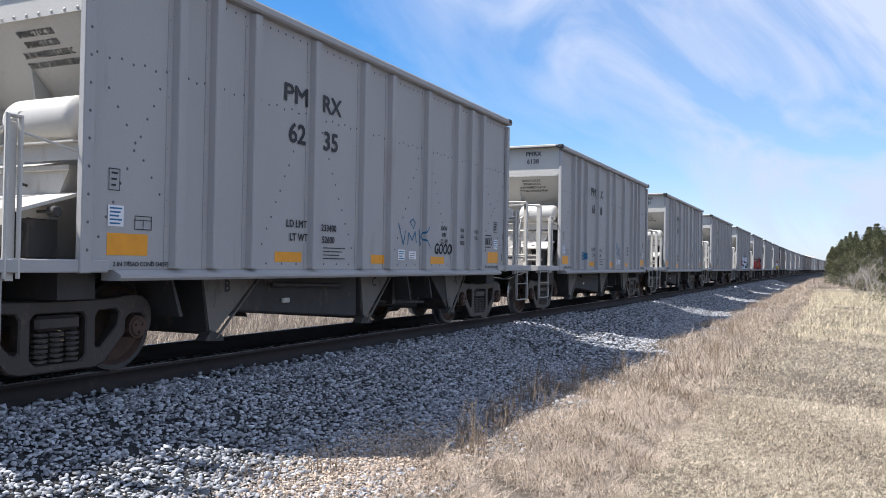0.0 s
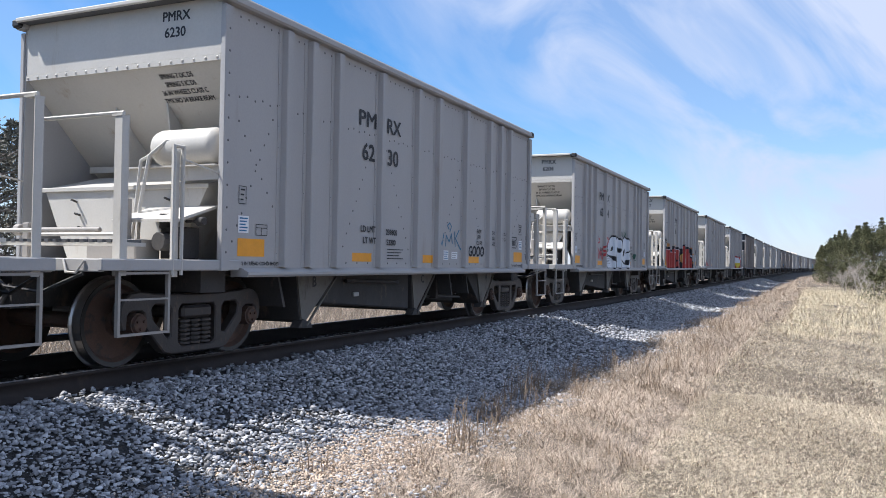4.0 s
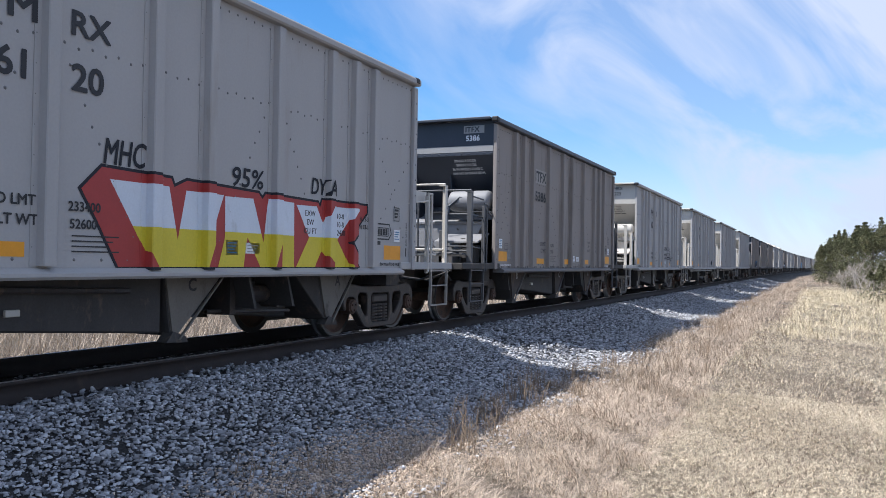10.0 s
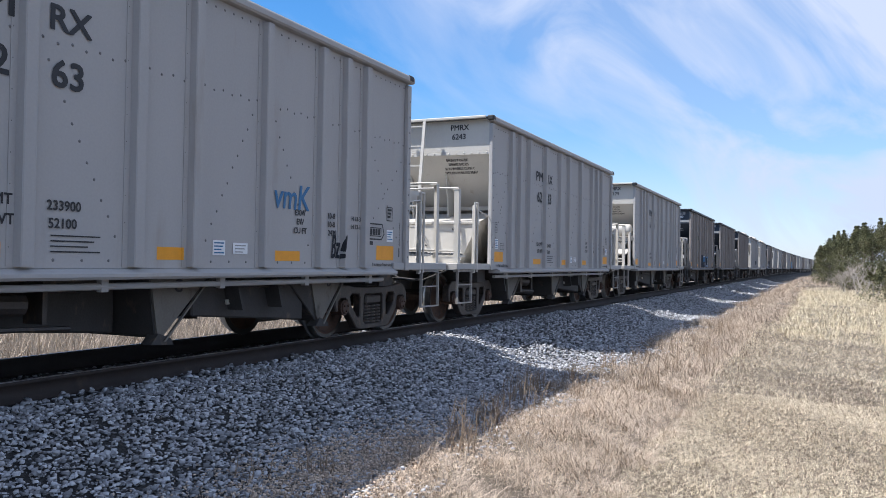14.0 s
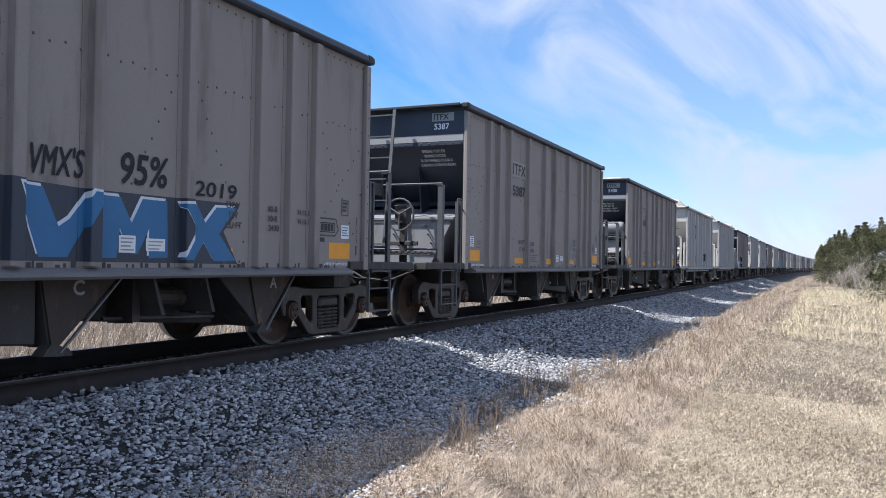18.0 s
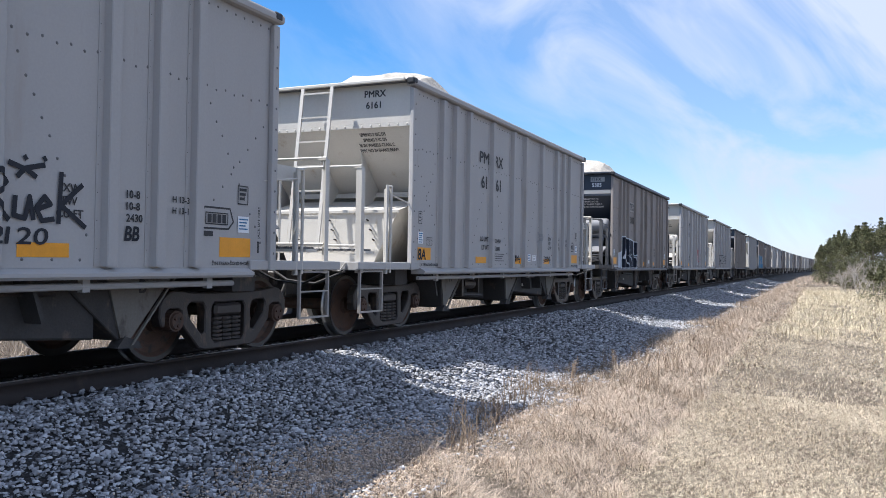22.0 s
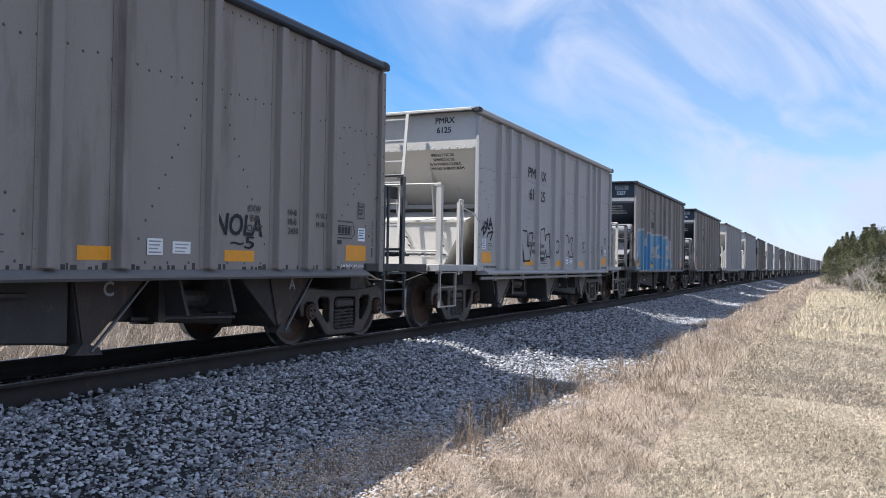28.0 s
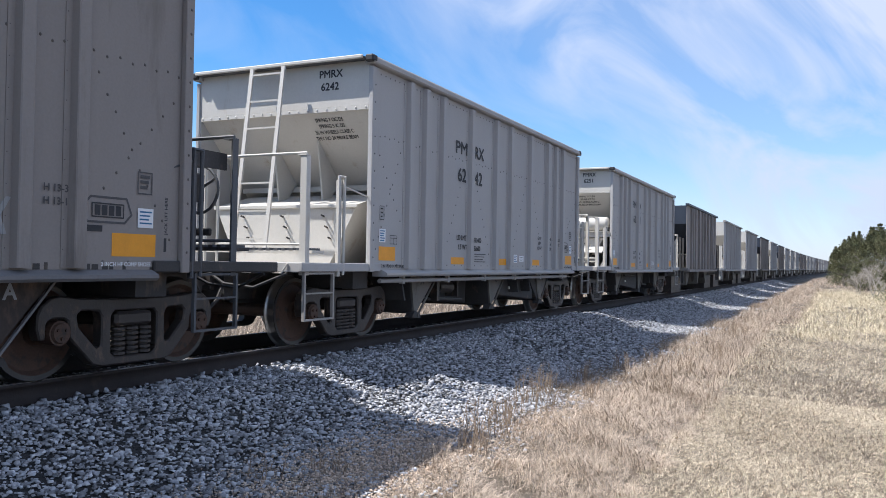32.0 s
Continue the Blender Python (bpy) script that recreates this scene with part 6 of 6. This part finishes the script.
def make_dust():
    """Fine tan gravel washed over the foot of the ballast."""
    rng = np.random.default_rng(6)
    n = 12000
    x, y = rng.normal(DUST[0], 0.36, n), rng.normal(DUST[1], 1.0, n)
    V, F = stones(rng, x, y, rng.uniform(0.005, 0.014, n), rng.uniform(0.3, 2.8, n))
    ob = new("gravel_patch", raw_mesh("gravel_patch", V, F, M["dust"]))
    tagged(ob, "fine tan gravel washed over the ballast edge", "gravel", kind="stuff")


DUST = (3.8, 6.0)
make_dust()


# ---------------------------------------------------------------- dry grass
def blades(rng, x, y, length, width, bendy, base=None, segs=3):
    """Curled straws rooted at (x, y): two or three quads each, arching over and twisting aside."""
    n = len(x)
    a = rng.uniform(0, 6.283, n)
    curl = rng.normal(0, 0.9, n)
    rise = np.clip(1.45 - rng.uniform(0.1, 1.0, n) * bendy, -0.05, 1.5)
    droop = rng.uniform(0.2, 1.2, n) * bendy
    px, py, pz = x.copy(), y.copy(), (ground_z(x, y) if base is None else base) - 0.008
    floor = pz + 0.006
    pts = []
    for k, w in enumerate((1.0, 0.9, 0.65, 0.15) if segs == 3 else (1.0, 0.8, 0.15)):
        dx, dy = np.cos(a), np.sin(a)
        hx, hy = -dy * width * w / 2, dx * width * w / 2
        pts += [np.stack([px - hx, py - hy, pz], 1), np.stack([px + hx, py + hy, pz + width * w * 0.3], 1)]
        step = length / segs
        px, py = px + dx * np.cos(rise) * step, py + dy * np.cos(rise) * step
        pz = np.maximum(pz + np.sin(rise) * step, floor + rng.uniform(0, 0.012, n))
        a, rise = a + curl * 0.6, rise - droop * 0.5
    V = np.stack(pts, 1).reshape(-1, 3)
    q = np.array([(0, 1, 3, 2), (2, 3, 5, 4), (4, 5, 7, 6)][:segs])
    F = (q[None] + (np.arange(n) * (2 * segs + 2))[:, None, None]).reshape(-1, 4)
    return V, F


def make_grass():
    rng = np.random.default_rng(9)
    for name, label, mat, zones in (
        ("mown_grass", "short matted straw-coloured grass", "blade", ((50000, 5.0, 11, 4.3, 6.1, 0.05, 0.18, 0.0036, 1.5), (16000, -9, 5.0, 4.2, 11, 0.06, 0.18, 0.008, 1.5), (28000, 11, 26, 4.6, 5.9, 0.06, 0.20, 0.0055, 1.45), (24000, 26, 75, 4.6, 6.6, 0.10, 0.24, 0.011, 1.2), (14000, 75, 160, 4.4, 20, 0.2, 0.45, 0.024, 1.0))),
        ("lane_grass", "closely mown pale straw-coloured grass", "lane_blade", ((74000, 5.0, 11, 5.9, 8.3, 0.04, 0.13, 0.0034, 1.6), (70000, 11, 26, 5.7, 9.6, 0.05, 0.14, 0.0052, 1.55), (44000, 26, 75, 6.2, 13, 0.08, 0.20, 0.010, 1.3))),
        ("fringe_grass", "taller dry grass along the ballast", "blade", ((34000, 5.0, 12, 3.7, 6.05, 0.10, 0.30, 0.0034, 1.2), (30000, 12, 30, 3.7, 5.9, 0.14, 0.32, 0.0052, 1.0), (18000, 30, 90, 3.7, 5.6, 0.16, 0.34, 0.010, 0.9))),
        ("grass_litter", "dead brown stems and litter among ballast and grass", "litter", ((24000, 5.0, 13, 3.45, 8.0, 0.03, 0.12, 0.004, 1.5), (9000, 13, 32, 3.45, 6.5, 0.06, 0.20, 0.007, 1.2), (5000, 4.2, 16, 3.35, 4.5, 0.06, 0.26, 0.003, 0.7))),
        ("far_side_grass", "tall dry grass beyond the track", "blade", ((16000, 2, 30, -9.5, -3.7, 0.25, 0.60, 0.009, 0.6), (6000, 30, 70, -10, -3.7, 0.3, 0.6, 0.02, 0.6))),
        ("pale_grass_patch", "pale bleached tussock grass", "pale_blade", ((17000, 20, 62, 6.4, 11.5, 0.20, 0.42, 0.0085, 0.8),))):
        VV, FF, off = [], [], 0
        for n, s0, s1, d0, d1, l0, l1, w, bendy in zones:
            x, y, d = scatter(rng, n, s0, s1, d0, d1)
            if name == "fringe_grass":
                keep = d > fringe(y) + 0.05 + rng.exponential(0.25, n) - 0.1
                x, y = x[keep], y[keep]
            if name == "grass_litter":
                keep = d > fringe(y) - rng.exponential(0.35, n)
                x, y = x[keep], y[keep]
            clump = 0.6 + 0.55 * np.sin(x * 3.1 + np.sin(y * 2.3) * 1.7) * np.sin(y * 2.7 + x) + 0.25 * np.sin(x * 9 + y * 7) + 0.40 * np.sin(x * 19 + np.sin(y * 13) * 2.1) * np.sin(y * 21 + np.sin(x * 11) * 1.7)
            if name == "lane_grass":
                clump = 0.7 + 0.18 * (clump - 0.6) + rng.normal(0, 0.06, len(x))
            thick = rng.random(len(x)) < 0.32 + 0.85 * clump
            x, y, clump = x[thick], y[thick], clump[thick]
            L = rng.uniform(l0, l1, len(x)) * np.clip(clump, 0.45, 1.35)
            V, F = blades(rng, x, y, L, w * rng.uniform(0.6, 1.4, len(x)), bendy, None, 3 if s1 < 14 else 2)
            VV.append(V)
            FF.append(F + off)
            off += len(V)
        ob = new(name, raw_mesh(name, np.concatenate(VV), np.concatenate(FF), M[mat]))
        tagged(ob, label, "grass", kind="stuff")


make_grass()


def make_weed(x, y, n, tall, spread, seed):
    """A clump of dead upright stalks with thin side twigs."""
    rng = random.Random(seed)
    z = float(ground_z(x, y))
    root = thing("dry_weed", "clump of dead brown weed stalks in dry grass", "weed", "dead weeds along the ballast")
    root.matrix_basis = pose(x, y, z)
    bm, tw = bmesh.new(), bmesh.new()
    for _ in range(n):
        a, r = rng.uniform(0, 6.283), spread * math.sqrt(rng.random())
        p = Vector((r * math.cos(a), r * math.sin(a), -0.02))
        h = tall * rng.uniform(0.45, 1.0)
        lean = Vector((rng.gauss(0, 0.16), rng.gauss(0, 0.16), 1)).normalized()
        mid = p + lean * h * 0.55
        tip = mid + (lean + Vector((rng.gauss(0, 0.2), rng.gauss(0, 0.2), 0))).normalized() * h * 0.45
        rod(bm, p, mid, 0.0048, 3, 0.004)
        rod(bm, mid, tip, 0.004, 3, 0.0015)
        for _ in range(3):
            q = p.lerp(tip, rng.uniform(0.35, 0.95))
            rod(tw, q, q + Vector((rng.gauss(0, 1), rng.gauss(0, 1), rng.uniform(0.3, 1.4))).normalized() * rng.uniform(0.03, 0.10), 0.003, 3, 0.001)
    tagged(part("stalk_clump", bm, M["weed"], root), kind="stuff")
    tagged(part("twig_clump", tw, M["weed"], root), kind="stuff")


def make_weeds():
    rng = random.Random(12)
    for x, y, n, tall in ((4.40, 6.85, 16, 0.42), (4.22, 7.25, 14, 0.50), (4.05, 8.3, 16, 0.42), (3.9, 9.7, 22, 0.50), (3.85, 10.6, 24, 0.48), (4.0, 11.9, 18, 0.40), (4.15, 13.6, 16, 0.42), (3.65, 5.6, 12, 0.26), (3.3, 5.2, 7, 0.24), (4.25, 7.7, 14, 0.40), (4.0, 8.9, 16, 0.44), (4.3, 9.2, 12, 0.5), (4.55, 10.2, 12, 0.45), (5.3, 13.0, 14, 0.6), (5.25, 11.2, 10, 0.55), (5.5, 15.5, 14, 0.5)):
        make_weed(x, y, n, tall, 0.16, rng.randrange(9999))
    for _ in range(34):
        y = rng.uniform(14, 60)
        make_weed(float(fringe(y)) + rng.uniform(0.1, 1.2) + float(bend(y)), y, 10, rng.uniform(0.3, 0.55), 0.2, rng.randrange(9999))


make_weeds()


# ---------------------------------------------------------------- trees and bushes
def sprays(rng, centres, radii, count, size, flat=0.7):
    """Small leaf tufts spread through balls of foliage: one quad each, turned at random."""
    k = rng.integers(0, len(centres), count)
    u = rng.normal(0, 1, (count, 3))
    u /= np.linalg.norm(u, axis=1)[:, None]
    p = centres[k] + u * (radii[k] * rng.uniform(0.45, 1.08, count))[:, None] * np.array([1, 1, flat])
    a = rng.normal(0, 1, (count, 3)) + u * 0.8 + np.array([0, 0, 0.4])
    a /= np.linalg.norm(a, axis=1)[:, None]
    b = np.cross(a, rng.normal(0, 1, (count, 3)))
    b /= np.linalg.norm(b, axis=1)[:, None]
    s = size * rng.uniform(0.5, 1.3, count)[:, None]
    V = np.stack([p, p + a * s * 0.6 + b * s * 0.28, p + a * s * 1.3, p + a * s * 0.6 - b * s * 0.28], 1).reshape(-1, 3)
    F = np.arange(count * 4).reshape(-1, 4)
    return V, F


def make_tree(x, y, tall, wide, mat, count, size, seed, label, category, low=0.05):
    rng = np.random.default_rng(seed)
    z = float(ground_z(x, y))
    root = thing("bush" if tall < 2.5 else "tree", label, category, "trees and bushes round the track")
    root.matrix_basis = pose(x, y, z, 0, 0, float(rng.uniform(0, 360)))
    bm = bmesh.new()
    pts = [Vector((0, 0, -0.1))]
    for k in range(4):
        pts.append(pts[-1] + Vector((rng.normal(0, 0.05) * tall, rng.normal(0, 0.05) * tall, tall * 0.2)))
    for i in range(4):
        r = 0.045 * tall * (1 - i * 0.22)
        rod(bm, pts[i], pts[i + 1], r, 7, 0.045 * tall * (1 - (i + 1) * 0.22))
    n = 26
    cen, rad = [], []
    for i in range(n):
        h = low + (0.95 - low) * (i + 0.5) / n
        reach = wide * 0.5 * math.sin(math.pi * (0.22 + 0.72 * h)) * rng.uniform(0.35, 1.0)
        a = i * 2.4 + rng.normal(0, 0.4)
        c = Vector((math.cos(a) * reach, math.sin(a) * reach, tall * h * rng.uniform(0.92, 1.06)))
        j = min(3, int(h * 4))
        rod(bm, pts[j].lerp(pts[j + 1], 0.5), c, 0.012 * tall, 5, 0.003 * tall)
        cen.append(c)
        rad.append(wide * rng.uniform(0.13, 0.24))
    for i in range(16 if low < 0.1 else 0):
        a, reach = rng.uniform(0, 6.283), wide * 0.42 * math.sqrt(rng.random())
        top = tall * (1.04 - 0.40 * (reach / (wide * 0.5)) ** 2) * rng.uniform(0.92, 1.10)
        for k in range(4):
            cen.append(Vector((math.cos(a) * reach, math.sin(a) * reach, top * (1 - 0.055 * k))))
            rad.append(wide * (0.018 + 0.022 * k))
    part("trunk", bm, M["bark"], root)
    V, F = sprays(rng, np.array(cen), np.array(rad), count, size)
    ob = new("crown", raw_mesh("crown", V, F, mat))
    ob.parent = root


def make_bare_shrub(x, y, tall, seed):
    rng = random.Random(seed)
    root = thing("bare_shrub", "leafless pale grey shrub with many thin twigs", "shrub", "trees and bushes round the track")
    root.matrix_basis = pose(x, y, float(ground_z(x, y)))
    stem, fine = bmesh.new(), bmesh.new()

    def grow(p, d, length, r, level):
        q = p + d * length
        rod(stem if level < 2 else fine, p, q, r, 5 if level < 2 else 3, r * 0.65)
        if level < 4:
            for _ in range(3 if level else 5):
                e = (d + Vector((rng.gauss(0, 0.55), rng.gauss(0, 0.55), rng.gauss(0.05, 0.3)))).normalized()
                grow(p.lerp(q, rng.uniform(0.6, 1.0)), e, length * rng.uniform(0.55, 0.8), r * 0.6, level + 1)
    for _ in range(3):
        grow(Vector((rng.gauss(0, 0.1), rng.gauss(0, 0.1), -0.05)), Vector((rng.gauss(0, 0.3), rng.gauss(0, 0.3), 1)).normalized(), tall * 0.36, 0.035, 0)
    tagged(part("stem_clump", stem, M["twig"], root), kind="stuff")
    tagged(part("twig_clump", fine, M["twig"], root), kind="stuff")


def make_trees():
    juniper = "dense olive-green juniper on dry grass"
    rng = random.Random(5)
    def juniper_at(x, y, tall, wide, count, size):
        make_tree(x, y, tall, wide, M["leaf"], int(count * 1.9), size * 0.68, rng.randrange(9999), juniper if tall >= 2.5 else "low olive-green juniper bush on dry grass", "tree" if tall >= 2.5 else "bush", 0.04)

    juniper_at(8.4, 90, 3.7, 3.0, 9000, 0.13)
    juniper_at(9.8, 82, 4.5, 3.6, 12000, 0.13)
    juniper_at(11.2, 76, 4.9, 4.0, 13000, 0.13)
    juniper_at(12.8, 76, 5.3, 4.4, 13000, 0.13)
    juniper_at(9.3, 104, 5.2, 4.0, 9500, 0.16)
    juniper_at(11.6, 96, 5.7, 4.6, 9500, 0.16)
    juniper_at(13.6, 88, 5.2, 5.0, 6000, 0.22)
    juniper_at(14.6, 70, 4.6, 4.6, 5500, 0.2)
    juniper_at(9.7, 66, 1.9, 2.4, 5800, 0.11)
    juniper_at(10.9, 60, 2.0, 2.6, 6000, 0.11)
    juniper_at(10.35, 42, 1.75, 2.2, 5200, 0.11)
    juniper_at(16.5, 58, 4.8, 4.6, 5000, 0.2)
    juniper_at(19, 46, 5.0, 4.8, 4500, 0.2)
    juniper_at(22, 30, 5.0, 4.8, 4500, 0.2)
    juniper_at(7.9, 97, 2.3, 2.4, 4500, 0.13)
    juniper_at(9.5, 125, 5.4, 5.2, 4500, 0.25)
    juniper_at(13, 150, 6, 6, 4500, 0.28)
    juniper_at(9.6, 170, 5.5, 5.6, 4000, 0.3)
    make_bare_shrub(9.5, 53, 2.7, 3)
    make_bare_shrub(10.3, 51, 2.4, 8)
    make_bare_shrub(8.9, 60, 2.0, 21)
    oak = "dark evergreen tree beyond the track"
    for x, y, tall, wide in ((-24, 18, 6.6, 6.5), (-27, 25, 7.4, 7.0), (-25, 32, 6.8, 6.4), (-28, 40, 7.6, 7.2), (-26, 49, 6.9, 6.8), (-30, 60, 7.5, 7.4), (-33, 12, 7.6, 7.2), (-34, 72, 8.0, 8.0), (-30, 4, 7.0, 7.0), (-28, 86, 7.2, 7.4)):
        make_tree(x, y, tall, wide, M["oak"], 9000, 0.17, rng.randrange(9999), oak, "tree", 0.12)
    for i in range(9):
        make_tree(-15.5 - 1.5 * (i % 2), 6 + i * 5.2, 4.4 + 0.5 * (i % 3), 6.0, M["oak"], 11000, 0.13, rng.randrange(9999), "grey-green scrub tree beyond the track", "tree", 0.02)


make_trees()


def make_wire():
    """A wire between two poles beyond the track."""
    bm = bmesh.new()
    a, b = Vector((-22.0, -16.0, 6.7)), Vector((-22.0, 44.0, 6.9))
    pts = [a.lerp(b, i / 24) + Vector((0, 0, -1.1 * (1 - (i / 12 - 1) ** 2))) for i in range(25)]
    pipe(bm, pts, 0.016, 5)
    tagged(new("utility_wire", mesh_of("utility_wire", bm, M["ink"])), "thin black utility wire strung between two poles", "wire")
    for p in (a, b):
        root = thing("utility_pole", "weathered wooden utility pole beyond the track", "pole", "utility poles")
        root.matrix_basis = pose(p.x, p.y, float(ground_z(p.x, p.y)))
        h = p.z - float(ground_z(p.x, p.y))
        part("pole", rod(bmesh.new(), (0, 0, -0.4), (0, 0, h + 0.35), 0.14, 10, 0.10), M["bark"], root)
        part("insulator", rod(bmesh.new(), (0, 0, h + 0.352), (0, 0, h + 0.46), 0.04, 8), M["white"], root)


make_wire()


# ---------------------------------------------------------------- the train
# place in the train: g grey or b brown paint; l: the ladder end runs first, t: the end with the air tank
SEEN = {-11: "gl", -10: "gt", -9: "gt", -8: "gt", -7: "gt", -6: "gt", -5: "gt", -4: "gt", -3: "gt", -2: "bt", -1: "gt", 0: "gl", 1: "gl", 2: "gt",
        3: "bt", 4: "bl", 5: "bt", 6: "gl", 7: "gl", 8: "bt", 9: "gt", 10: "gt", 11: "bt", 12: "gl", 13: "bt", 14: "bt", 15: "gl", 16: "gt"}
LAST = 44
HEAPS = {5: (4.42, -0.30), 6: (4.62, -0.62), 7: (4.62, -0.66), 8: (4.66, -0.66)}   # top of the heap and where along the car
cars, loads = {}, {}


def make_train():
    models = {}
    for k in ("gt", "gl", "bt", "bl"):
        paint = "grey" if k[0] == "g" else "brown"
        models[k] = build_car(paint, k[1] == "l")
        car_decals(models[k], paint, "BCA" if k[1] == "t" else "ACB")
    used = set()
    for n, k in SEEN.items():
        if k not in used:
            used.add(k)
            cars[n] = models[k]
        else:
            cars[n] = copy_thing(models[k], Matrix())
    for n in MARKS:
        pending.append(n)
    far = {"g": far_car("grey"), "b": far_car("brown")}
    used = set()
    for n in range(17, LAST):
        k = "b" if n in (17, 20, 22, 26, 27, 31, 36, 40) else "g"
        if k not in used:
            used.add(k)
            cars[n] = far[k]
        else:
            cars[n] = copy_thing(far[k], Matrix())
    for n in pending:
        car_marks(n, cars[n])
    plain = stone_load(0, 3.78)
    for n in cars:
        if n in HEAPS:
            loads[n] = stone_load(n, *HEAPS[n])
        elif n == min(cars):
            loads[n] = plain
        else:
            loads[n] = copy_thing(plain, Matrix())


pending = []
make_train()


def middle(n, t):
    return FIRST + PITCH_CAR * n - run(t) + HALF


def rolling_rows(n, y):
    """A wheelset's turns while its car is near the camera; far off it is held."""
    rows, last = [], None
    for k in range(0, frame(SECONDS), 1):
        t = k / FPS
        s = middle(n, t)
        if -26 < s < 62 or k == 0 or k == frame(SECONDS) - 1:
            s = min(max(s, -26), 62)
            a = -math.degrees(s / WHEEL)
            if last is None or abs(a - last) > 1e-6 or k == frame(SECONDS) - 1:
                if last is not None and a - last > 80:
                    a = last
                rows.append((t, pose(0, y, WHEEL, a)))
                last = a
    return rows


def motions():
    """The train runs along the track; its wheels roll while they pass the camera."""
    for n, car in cars.items():
        rows = [(t, on_track(middle(n, t))) for t in range(33)]
        walk(car, rows)
        walk(loads[n], rows)
        if n in SEEN:
            for ob in car.children_recursive:
                if ob.name.startswith("wheelset"):
                    walk(ob, rolling_rows(n, ob.matrix_basis.translation.y))


motions()
